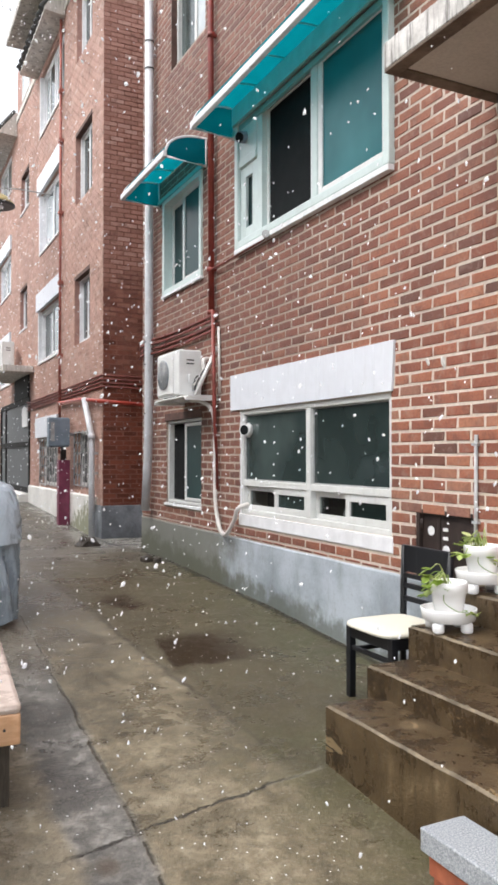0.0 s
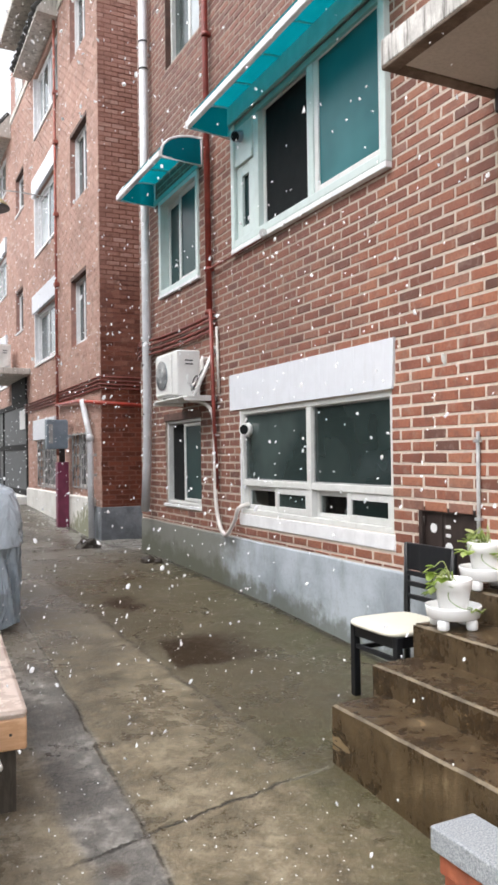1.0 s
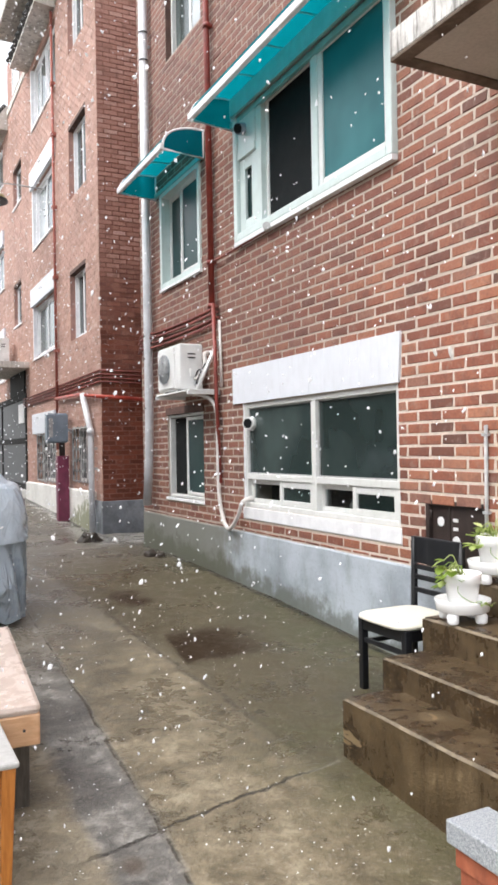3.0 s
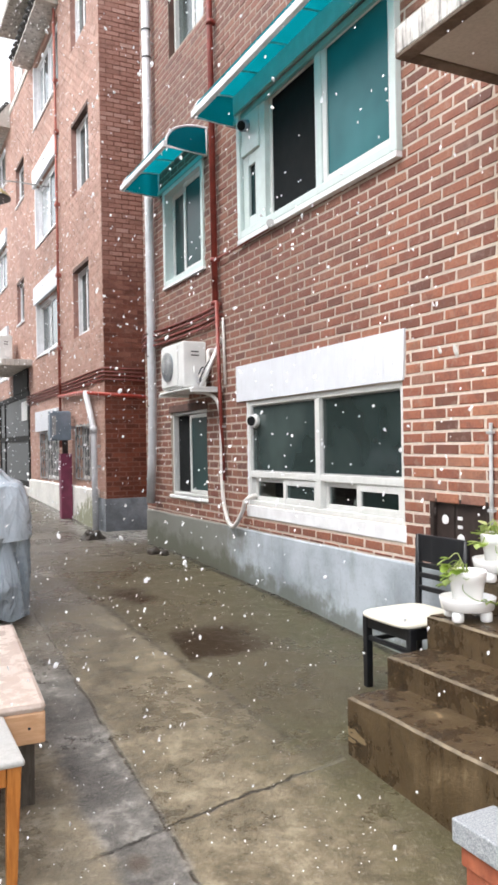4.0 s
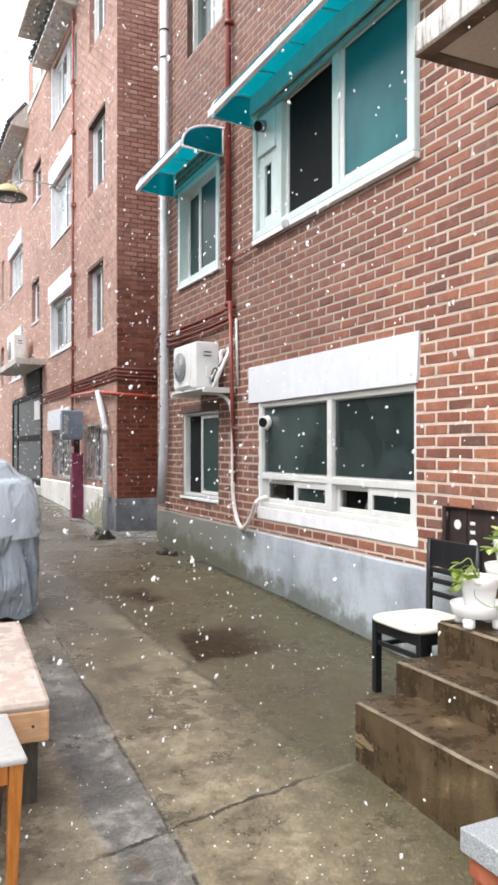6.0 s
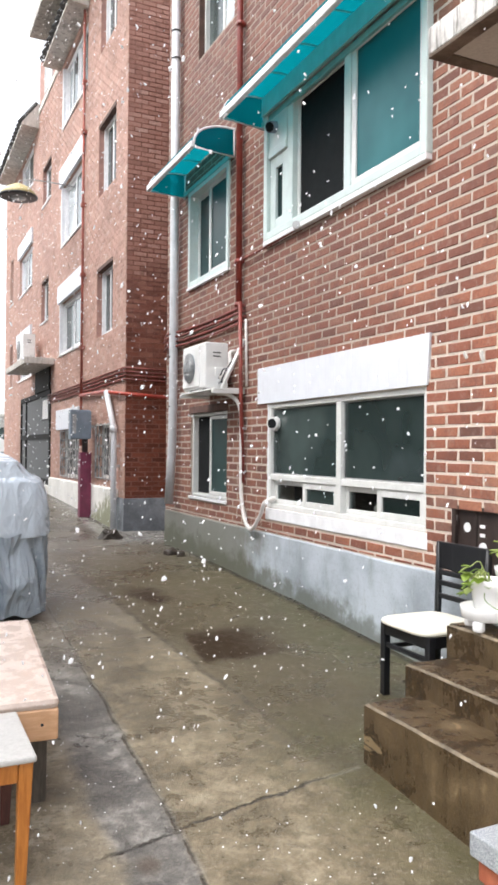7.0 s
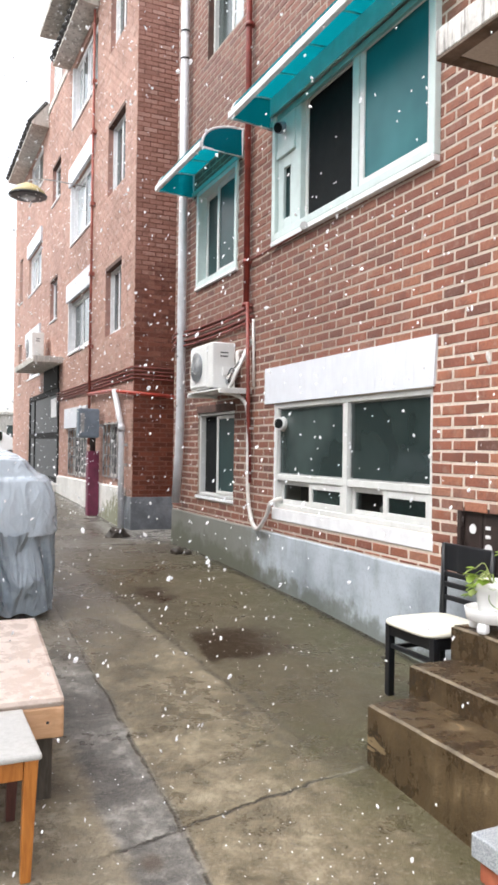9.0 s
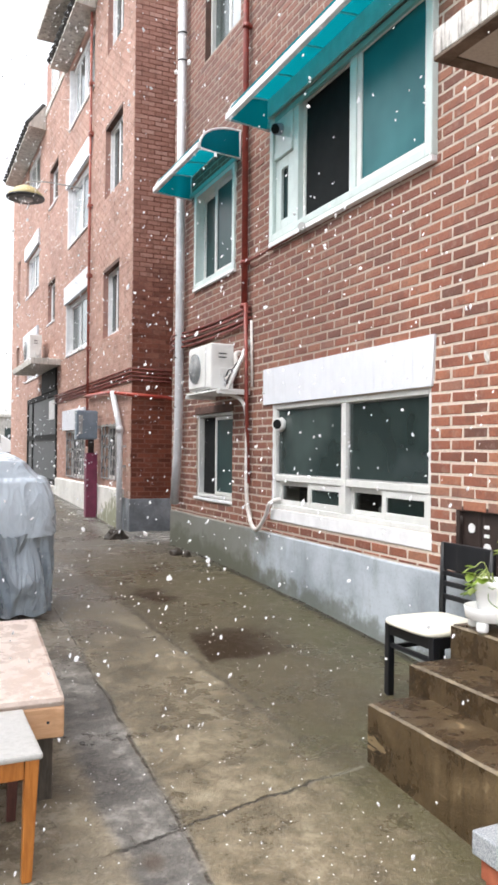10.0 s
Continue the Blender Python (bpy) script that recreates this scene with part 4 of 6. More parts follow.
# ---------------------------------------------------------------- awnings
def awning(y0, y1, xf, zf, zt, ribs):
    """Arched polycarbonate canopy on the wall, from y0 to y1."""
    t = thing("awning", (D, (y0 + y1) / 2, zf), "teal translucent polycarbonate awning with white edge trim", "awning", "teal awnings")
    n = 12
    prof = []
    for k in range(n + 1):
        a = k / n * math.pi / 2
        prof.append((D - (D - xf) * math.cos(a) ** 0.75, zf + (zt - zf) * math.sin(a) ** 0.8))
    bm = bmesh.new()
    lo = [[bm.verts.new((x, y, z)) for x, z in prof] for y in (y0, y1)]
    hi = [[bm.verts.new((x - 0.003, y, z + 0.005)) for x, z in prof] for y in (y0, y1)]
    for k in range(n):
        bm.faces.new((lo[0][k], lo[0][k + 1], lo[1][k + 1], lo[1][k]))
        bm.faces.new((hi[0][k], hi[1][k], hi[1][k + 1], hi[0][k + 1]))
        for e in (0, 1):
            bm.faces.new((lo[e][k], hi[e][k], hi[e][k + 1], lo[e][k + 1]))
    bmesh.ops.recalc_face_normals(bm, faces=bm.faces)
    part("sheet", bm, M_teal, t)
    for y in (y0, y1):
        bm = bmesh.new()
        f = [bm.verts.new((x, y - 0.003, z)) for x, z in prof] + [bm.verts.new((D, y - 0.003, zf - 0.03))]
        g = [bm.verts.new((v.co.x, y + 0.003, v.co.z)) for v in f]
        bm.faces.new(f)
        bm.faces.new(g[::-1])
        for k in range(len(f)):
            bm.faces.new((f[k], g[k], g[(k + 1) % len(f)], f[(k + 1) % len(f)]))
        bmesh.ops.recalc_face_normals(bm, faces=bm.faces)
        part("end_panel", bm, M_teal, t)
        part("end_trim", tube(bmesh.new(), [(x, y, z) for x, z in prof] + [(D - 0.012, y, zt - 0.02), (D - 0.012, y, zf - 0.03), (xf + 0.01, y, zf)], 0.013, 6), M_white, t, "white edge trim")
    bm = bmesh.new()
    box(bm, xf - 0.03, xf + 0.012, y0 - 0.015, y1 + 0.015, zf - 0.012, zf + 0.05, 0.008)
    part("front_trim", bm, M_white, t, "white front edge bar")
    for k in range(1, ribs):
        y = y0 + (y1 - y0) * k / ribs
        part("rib", tube(bmesh.new(), [(x, y, z - 0.012) for x, z in prof], 0.007, 6), M_tealboard, t)
    part("wall_rail", B(D - 0.03, D, y0, y1, zf - 0.02, zf + 0.03, bevel=0.004), M_tealboard, t, "teal wall rail")
    return t


awning(6.86, 8.24, 2.535, 4.445, 4.69, 3)
awning(3.72, 6.215, 2.565, 4.47, 4.72, 5)

# ---------------------------------------------------------------- concrete entrance canopy and stairs
canopy = thing("entrance_canopy", (D, 2.0, 3.42), "weathered concrete entrance canopy slab with grey soffit", "canopy")
bm = bmesh.new()
box(bm, 2.25, 2.97, 0.5, 2.98, 3.43, 3.56, 0.006)
part("slab", bm, M_canopy_edge, canopy, "weathered white slab edge with dark streaks")
bm = bmesh.new()
box(bm, 2.33, 2.965, 0.55, 2.90, 3.421, 3.436, 0.003)
part("soffit", bm, M_soffit, canopy, "plain grey-brown soffit")
bm = bmesh.new()
box(bm, 2.252, 2.328, 0.5, 2.978, 3.414, 3.432, 0.004)
box(bm, 2.329, 2.968, 2.902, 2.978, 3.414, 3.432, 0.004)
part("drip_edge", bm, M_drip, canopy, "dark stained drip edge")
part("corner_bracket", B(2.90, 2.968, 2.80, 2.90, 3.30, 3.42, bevel=0.006), M_hatch, canopy)

stairs = thing("stairs", (2.4, 2.0, 0.1), "wet brown concrete entrance steps with worn edges", "stairs", kind="structure")


def step_block(x0, x1, y0, y1, z0, z1, seed):
    bm = bmesh.new()
    box(bm, x0, x1, y0, y1, z0, z1)
    bmesh.ops.subdivide_edges(bm, edges=[e for e in bm.edges if abs(e.verts[0].co.y - e.verts[1].co.y) > 0.5], cuts=24, use_grid_fill=True)
    rim = [e for e in bm.edges if all(abs(v.co.z - z1) < 1e-5 for v in e.verts) and (all(abs(v.co.x - x0) < 1e-5 for v in e.verts) or all(abs(v.co.y - y1) < 1e-5 for v in e.verts))]
    worn = bmesh.ops.bevel(bm, geom=rim, offset=0.010, segments=2, affect='EDGES')
    for f in worn["faces"]:
        f.material_index = 1
        f.smooth = True
    for v in bm.verts:
        k = noise.noise((v.co.x * 5 + seed, v.co.y * 6, v.co.z * 5))
        v.co += Vector((k * 0.006, k * 0.004, noise.noise((v.co.x * 4, v.co.y * 4, seed)) * 0.005))
    return bm


part("step", step_block(1.885, 2.20, 0.6, 2.93, -0.1, 0.45, 1), M_step, stairs)
part("step", step_block(2.16, 2.48, 0.6, 3.0, -0.1, 0.575, 2), M_step, stairs)
part("step", step_block(2.45, 2.79, 0.6, 3.06, -0.1, 0.72, 3), M_step, stairs)
part("step", step_block(2.75, 2.965, 0.6, 3.075, -0.1, 0.875, 4), M_step, stairs)
for ob in stairs.children:
    ob.data.materials.append(M_nosing)

# granite capped low brick pier beside the steps
pier = thing("low_wall", (1.77, 1.2, 0.1), "low orange brick wall capped with grey granite", "low wall")
part("cap", B(1.672, 1.858, 0.5, 2.008, 0.272, 0.35, bevel=0.006), M_granite, pier, "rough grey granite cap")
for zz in range(3):
    for n in range(8):
        y = 1.985 - n * 0.2 - (0.1 if zz % 2 else 0)
        part("brick", B(1.69, 1.84, max(0.5, y - 0.19), y, 0.06 + zz * 0.07, 0.122 + zz * 0.07, bevel=0.005), M_redbrick, pier)
part("mortar_core", B(1.70, 1.83, 0.5, 1.97, -0.05, 0.273), M_redbrick, pier)

# ---------------------------------------------------------------- pipes, cables and air conditioner on the near wall
drain = thing("drainpipe", (2.88, 8.42, 0.9), "grey plastic drainpipe with collars", "drainpipe")
xd = D - 0.075
part("pipe", tube(bmesh.new(), [(xd, 8.42, 8.3), (xd, 8.40, 2.9), (xd, 8.40, 2.05), (xd, 8.43, 1.5), (xd, 8.52, 0.93)], 0.05, 16), M_pvcpipe, drain)
for z in (6.4, 6.08, 4.6, 2.88, 2.62, 2.05):
    part("collar", tube(bmesh.new(), [(xd, 8.407, z - 0.008), (xd, 8.407, z + 0.008)], 0.0535, 16), M_dark, drain, "dark joint ring")
for z in (6.25, 2.75):
    part("clamp", B(xd, D, 8.385, 8.42, z - 0.012, z + 0.012), M_alu, drain)

gas = thing("gas_pipe", (2.92, 6.62, 2.1), "red painted steel gas pipe on brick wall", "pipe")
xg = D - 0.05
part("pipe", tube(bmesh.new(), [(xg, 6.68, 8.3), (xg, 6.63, 2.92)], 0.03, 12), M_red, gas)
part("lower_pipe", tube(bmesh.new(), [(xg, 6.60, 2.95), (xg, 6.56, 2.05), (xg + 0.02, 6.545, 1.25)], 0.019, 12), M_red, gas)
part("conduit", tube(bmesh.new(), [(D - 0.02, 6.53, 2.78), (D - 0.02, 6.50, 2.15)], 0.012, 8), M_hose, gas, "thin pale conduit")
for z in (5.6, 4.75, 3.34, 2.93):
    part("clamp", tube(bmesh.new(), [(xg, 6.64, z - 0.02), (xg, 6.64, z + 0.02)], 0.04, 12), M_red, gas)
    part("bracket", B(xg, D, 6.62, 6.66, z - 0.012, z + 0.012), M_red, gas)
part("branch", tube(bmesh.new(), curve([(xg, 6.60, 3.34), (D - 0.03, 6.2, 3.352), (D - 0.03, 5.6, 3.362), (D - 0.03, 5.48, 3.37)], 4), 0.010, 8), M_cable, gas)
part("branch_end", tube(bmesh.new(), [(D - 0.03, 5.52, 3.37), (D - 0.075, 5.46, 3.375)], 0.032, 12), M_grille, gas, "small grey round fitting")

for k, (za, zb) in enumerate(((2.915, 2.90), (2.865, 2.85), (2.815, 2.795), (2.765, 2.74))):
    c = thing("wall_cable", (D - 0.02, 7.5, za), "thin dark red cable clipped along brick wall", "cable", "cables along the wall")
    xq = D - 0.02 - (k % 2) * 0.008
    part("cable", tube(bmesh.new(), curve([(xq, 6.56, za), (xq, 7.3, (za + zb) / 2 - 0.01), (xq, 8.2, zb + 0.005), (xq - 0.08, 8.5, zb), (xq, 8.87, zb)], 5), 0.014, 7), M_cable, c)
    for y in (7.0, 8.0):
        part("clip", B(xq - 0.012, D, y, y + 0.015, (za + zb) / 2 - 0.018, (za + zb) / 2 + 0.012), M_cable, c)

ac = thing("air_conditioner", (2.79, 7.13, 2.14), "ivory outdoor air conditioner unit on wall bracket", "air conditioner")
x0, x1, ya, yb, z0, z1 = 2.665, 2.905, 6.83, 7.43, 2.15, 2.59
part("casing", B(x0, x1, ya, yb, z0, z1, bevel=0.014), M_ac, ac)
part("front_panel", B(x0 - 0.012, x0 + 0.004, ya + 0.13, yb - 0.015, z0 + 0.02, z1 - 0.02, bevel=0.008), M_ac, ac)
cy, cz = 7.215, 2.37
bm = bmesh.new()
tube(bm, [(x0 - 0.013, cy, cz), (x0 - 0.020, cy, cz)], 0.142, 32)
part("fan_opening", bm, M_box, ac, "dark grey round fan opening")
bm = bmesh.new()
for r in (0.07, 0.145):
    tube(bm, [(x0 - 0.027, cy + r * math.cos(a), cz + r * math.sin(a)) for a in (2 * math.pi * k / 28 for k in range(29))], 0.004, 5, cap=False)
for k in range(-6, 7):
    o = k * 0.0215
    h = math.sqrt(max(0.0, 0.145 ** 2 - o * o))
    tube(bm, [(x0 - 0.026, cy + o, cz - h), (x0 - 0.026, cy + o, cz + h)], 0.0035, 5)
part("fan_grille", bm, M_grille, ac, "grey wire fan grille")
part("valve_cover", B(x0 + 0.10, x1 - 0.03, ya - 0.02, ya + 0.004, z0 + 0.12, z0 + 0.2, bevel=0.006), M_ac, ac)
for zz in (0.30, 0.335):
    part("handle", B(x0 + 0.08, x0 + 0.16, ya - 0.004, ya + 0.004, z0 + zz, z0 + zz + 0.012), M_dark, ac)
for dz in (0.05, 0.09):
    part("valve", tube(bmesh.new(), [(x0 + 0.15, ya, z0 + dz), (x0 + 0.15, ya - 0.05, z0 + dz)], 0.014, 8), M_alu, ac)
part("shelf", B(2.66, D - 0.004, 6.58, 7.5, 2.118, 2.135, bevel=0.003), M_ac, ac, "grey steel shelf under the unit")
for y in (6.60, 7.46):
    part("brace", tube(bmesh.new(), [(2.745, y, 2.13), (D - 0.005, y, 2.60)], 0.021, 4), M_ac, ac)
    part("rail", B(2.64, D - 0.002, y - 0.015, y + 0.015, 2.085, 2.117, bevel=0.003), M_ac, ac)
for y in (6.95, 7.3):
    part("foot", B(x0 + 0.03, x1 - 0.03, y - 0.02, y + 0.02, 2.135, 2.15), M_dark, ac)
part("cable", tube(bmesh.new(), curve([(2.80, 6.80, 2.24), (2.82, 6.74, 2.33), (2.86, 6.70, 2.28), (2.80, 6.76, 2.20), (2.84, 6.66, 2.36), (2.90, 6.62, 2.42)], 6), 0.007, 6), M_dark, ac)
part("insulated_tube", tube(bmesh.new(), curve([(2.815, 6.80, 2.25), (2.83, 6.73, 2.27), (2.87, 6.70, 2.38), (2.88, 6.73, 2.48), (2.95, 6.76, 2.50), (2.99, 6.76, 2.48)], 6), 0.022, 10), M_hose, ac, "white wrapped coolant tube")

hose = thing("drain_hose", (2.93, 6.5, 0.85), "pale looped drain hose hanging on brick wall", "hose")
xh = D - 0.045
part("hose", tube(bmesh.new(), curve([(2.80, 6.86, 2.10), (2.84, 6.74, 2.09), (2.90, 6.63, 2.03), (xh, 6.57, 1.90), (xh, 6.555, 1.6), (xh, 6.545, 1.15), (xh, 6.46, 0.92), (xh, 6.36, 0.845), (xh - 0.01, 6.25, 0.87), (xh, 6.13, 0.99), (xh, 6.05, 1.10), (D + 0.045, 6.02, 1.14)], 8), 0.019, 10), M_hose, hose)
for z in (1.35, 1.75):
    part("clip", B(xh, D, 6.535, 6.565, z, z + 0.02), M_alu, hose)

flood = thing("vent_pipe", (D, 5.99, 1.81), "short white vent pipe beside the window", "vent")
part("pipe", tube(bmesh.new(), [(D + 0.06, 6.0, 1.79), (D - 0.03, 5.95, 1.79)], 0.055, 18), M_ac, flood)
# the pipe is closed; a black disc gives its shaded inside
part("mouth", tube(bmesh.new(), [(D - 0.028, 5.951, 1.79), (D - 0.036, 5.9465, 1.79)], 0.042, 18), M_screen, flood, "black disc for the shaded pipe opening")
part("collar", tube(bmesh.new(), [(D + 0.058, 5.999, 1.79), (D + 0.04, 5.989, 1.79)], 0.066, 18), M_white, flood)

conduit = thing("conduit", (D - 0.02, 3.13, 0.9), "thin grey conduit running up brick wall", "conduit")
part("pipe", tube(bmesh.new(), [(D - 0.012, 3.135, 0.875), (D - 0.012, 3.125, 1.68)], 0.011, 10), M_grille, conduit)
for z in (1.2, 1.62):
    part("clip", B(D - 0.024, D, 3.105, 3.15, z, z + 0.015), M_alu, conduit)
for y, z, h in ((3.535, 2.12, 0.05), (3.40, 2.10, 0.085)):
    hk = thing("plaster_patch", (D, y, z), "small pale plaster dab on brick wall", "plaster", "plaster dabs")
    bm = bmesh.new()
    bmesh.ops.create_icosphere(bm, subdivisions=3, radius=1)
    for v in bm.verts:
        w_ = 1 + 0.35 * noise.noise(v.co * 1.7 + Vector((y * 5, 0, 0)))
        v.co = Vector((D - 0.001 + v.co.x * 0.006, y + v.co.y * 0.015 * w_ + v.co.z * 0.012, z + v.co.z * h * 0.5 * w_))
    part("dab", bm, M_canopy_edge, hk)


# ---------------------------------------------------------------- chair
def chair():
    g = gz(3.4)
    t = thing("dining_chair", (2.62, 3.39, g), "black wooden chair with cream padded seat", "chair")
    s = g + 0.409
    fx0, bx = 2.44, 2.85
    ya, yb = 3.20, 3.585
    for x, y in ((fx0, ya), (fx0, yb)):
        part("leg", B(x, x + 0.04, y - 0.02, y + 0.02, gz(y) - 0.005, s, bevel=0.004), M_black, t)
    for y in (ya + 0.02, yb + 0.03):
        part("leg", tube(bmesh.new(), [(bx - 0.01, y, gz(y) - 0.005), (bx - 0.005, y, s), (bx, y, s + 0.2), (bx + 0.008, y, s + 0.42)], 0.021, 4), M_black, t)
    part("front_rail", B(fx0 + 0.005, fx0 + 0.03, ya, yb, s - 0.065, s - 0.003, bevel=0.003), M_black, t)
    part("back_rail", B(bx - 0.03, bx - 0.008, ya + 0.02, yb + 0.03, s - 0.06, s - 0.003, bevel=0.003), M_black, t)
    for y in (ya, yb):
        part("side_rail", B(fx0 + 0.03, bx - 0.02, y - 0.012, y + 0.012, s - 0.062, s - 0.003, bevel=0.003), M_black, t)
        part("stretcher", B(fx0 + 0.03, bx - 0.01, y - 0.01, y + 0.01, s - 0.15, s - 0.125, bevel=0.003), M_black, t)
    part("stretcher", B(fx0 + 0.01, fx0 + 0.03, ya, yb, s - 0.135, s - 0.11, bevel=0.003), M_black, t)
    part("top_rail", B(bx - 0.008, bx + 0.016, ya + 0.01, yb + 0.04, s + 0.27, s + 0.425, bevel=0.006), M_black, t)
    for z in (0.10, 0.175, 0.235):
        part("back_slat", B(bx - 0.012, bx + 0.01, ya + 0.02, yb + 0.03, s + z, s + z + 0.028, bevel=0.004), M_black, t)
    bm = bmesh.new()
    cx_, cy_, hx, hy = (fx0 + bx - 0.05) / 2, (ya + yb) / 2, (bx - fx0 + 0.025) / 2, (yb - ya + 0.055) / 2
    rings = []
    for k_, z_ in ((0.96, 0.0), (1.0, 0.006), (1.0, 0.016), (0.985, 0.024), (0.94, 0.030), (0.7, 0.036), (0.35, 0.038), (0.02, 0.038)):
        row = []
        for n in range(48):
            a_ = 2 * math.pi * n / 48
            c_, s_ = math.cos(a_), math.sin(a_)
            row.append(bm.verts.new((cx_ + hx * k_ * math.copysign(abs(c_) ** 0.42, c_), cy_ + hy * k_ * math.copysign(abs(s_) ** 0.42, s_), s + z_)))
        rings.append(row)
    for p_, q_ in zip(rings, rings[1:]):
        for n in range(48):
            bm.faces.new((p_[n], p_[(n + 1) % 48], q_[(n + 1) % 48], q_[n])).smooth = True
    bm.faces.new(rings[0][::-1])
    bm.faces.new(rings[-1])
    part("seat", bm, M_seat, t, "cream vinyl padded seat")


chair()


# ---------------------------------------------------------------- potted plants
def leaf(bm, base, tip, width, curl=0.25):
    d = tip - base
    side = d.cross(Vector((0, 0, 1)))
    side = side.normalized() if side.length > 1e-5 else Vector((1, 0, 0))
    up = side.cross(d).normalized()
    rows = []
    for t, w in ((0.0, 0.12), (0.25, 0.8), (0.55, 1.0), (0.82, 0.6), (1.0, 0.03)):
        c = base + d * t - up * curl * d.length * t * t
        rows.append([bm.verts.new(c + side * w * width * 0.5 * s + up * abs(s) * width * 0.12) for s in (-1, 0, 1)])
    for a, b in zip(rows, rows[1:]):
        for k in (0, 1):
            f = bm.faces.new((a[k], a[k + 1], b[k + 1], b[k]))
            f.smooth = True


def potted_plant(x, y, z, s, seed, leaves, lean):
    rnd = random.Random(seed)
    t = thing("potted_plant", (x, y, z), "green leafy plant in white ceramic pot on footed saucer", "potted plant", "pots on the steps")
    sc = 0.120 * s
    for k in range(4):
        a = 0.35 + k * math.pi / 2
        fx_, fy_ = x + sc * 0.72 * math.cos(a), y + sc * 0.72 * math.sin(a)
        part("foot", lathe(bmesh.new(), [(0.02 * s, z), (0.026 * s, z + 0.008), (0.026 * s, z + 0.036 * s), (0.02 * s, z + 0.045 * s)], fx_, fy_, 14), M_pot, t)
    zs = z + 0.042 * s
    part("saucer", lathe(bmesh.new(), [(sc * 0.80, zs), (sc * 0.93, zs + 0.008), (sc * 1.0, zs + 0.05 * s), (sc * 1.0, zs + 0.056 * s), (sc * 0.95, zs + 0.056 * s), (sc * 0.88, zs + 0.018), (0.02, zs + 0.016)], x, y), M_pot, t)
    zp = zs + 0.017
    part("pot", lathe(bmesh.new(), [(0.052 * s, zp), (0.058 * s, zp + 0.006), (0.074 * s, zp + 0.105 * s), (0.079 * s, zp + 0.107 * s), (0.083 * s, zp + 0.15 * s), (0.080 * s, zp + 0.154 * s), (0.073 * s, zp + 0.15 * s), (0.069 * s, zp + 0.125 * s)], x, y), M_pot, t)
    part("soil", lathe(bmesh.new(), [(0.06 * s, zp + 0.09 * s), (0.070 * s, zp + 0.13 * s), (0.03 * s, zp + 0.137 * s)], x, y, 20), M_soil, t)
    top = Vector((x, y, zp + 0.135 * s))
    bl, bs = bmesh.new(), bmesh.new()
    for k in range(leaves):
        a = lean + rnd.gauss(0, 0.9)
        reach, rise = rnd.uniform(0.015, 0.075) * s, rnd.uniform(-0.05, 0.045) * s
        hang = rnd.random() < 0.25
        mid = top + Vector((math.cos(a) * reach * 0.7, math.sin(a) * reach * 0.7, 0.05 * s + max(rise, 0)))
        end = top + Vector((math.cos(a) * (reach + 0.03), math.sin(a) * (reach + 0.03), (rise if not hang else -abs(rise) - 0.03) + 0.03))
        tube(bs, curve([top + Vector((rnd.uniform(-.02, .02), rnd.uniform(-.02, .02), -0.01)), mid, end], 3), 0.0025, 5)
        for q in range(3):
            dirv = Vector((math.cos(a + rnd.uniform(-1.2, 1.2)), math.sin(a + rnd.uniform(-1.2, 1.2)), rnd.uniform(-0.7, 0.5))).normalized()
            leaf(bl, end, end + dirv * rnd.uniform(0.035, 0.058) * s, rnd.uniform(0.034, 0.05) * s)
    vine = curve([top + Vector((-0.05, -0.04, 0)), top + Vector((-0.08, -0.06, -0.06)), top + Vector((-0.05, -0.115, -0.10)), top + Vector((0.02, -0.135, -0.115)), top + Vector((0.05, -0.14, -0.13))], 4)
    tube(bs, vine, 0.002, 5)
    for k in range(9, 16):
        for q in range(2):
            p = vine[min(k, len(vine) - 1)]
            leaf(bl, p, p + Vector((rnd.uniform(-.03, .03), rnd.uniform(-.02, .0), rnd.uniform(-0.005, .03))), 0.016)
    part("stem", bs, M_leaf, t)
    part("foliage", bl, M_leaf, t, "small yellow-green leaves")


potted_plant(2.56, 2.89, 0.722, 1.12, 3, 11, 2.4)
potted_plant(2.835, 2.955, 0.877, 1.12, 8, 12, 2.2)


# ---------------------------------------------------------------- low table, stool and covered motorcycle
def low_table():
    g = gz(3.6)
    t = thing("low_table", (0.0, 3.65, g), "worn low wooden table with thick pale top", "table")
    z0 = gz(3.1) + 0.43
    bm = bmesh.new()
    box(bm, -0.548, 0.61, 3.112, 4.248, z0 - 0.045, z0, 0.02)
    part("tabletop", bm, M_beechtop, t, "worn pale pinkish tabletop")
    bm = bmesh.new()
    box(bm, -0.545, 0.607, 3.115, 3.142, z0 - 0.165, z0 - 0.04, 0.008)
    part("apron", bm, M_beech, t)
    part("apron", B(0.582, 0.607, 3.142, 4.22, z0 - 0.165, z0 - 0.028, bevel=0.004), M_beech, t)
    part("apron", B(-0.545, 0.607, 4.22, 4.244, z0 - 0.165, z0 - 0.028, bevel=0.004), M_beech, t)
    part("apron", B(-0.545, -0.521, 3.142, 4.22, z0 - 0.165, z0 - 0.028, bevel=0.004), M_beech, t)
    for x, y in ((0.525, 3.2), (0.525, 4.16), (-0.48, 3.2), (-0.48, 4.16)):
        part("leg", B(x - 0.045, x + 0.045, y - 0.045, y + 0.045, gz(y) - 0.04, z0 - 0.03, bevel=0.004), M_greywood, t, "dark grey wooden leg")
    bm = bmesh.new()
    tube(bm, [(0.545, 3.117, z0 - 0.1), (0.545, 3.112, z0 - 0.1)], 0.006, 8)
    part("screw", bm, M_dark, t)
    return t


table = low_table()
# the top follows the slope of the alley
table.rotation_euler = (math.atan(0.058), 0, -0.055)
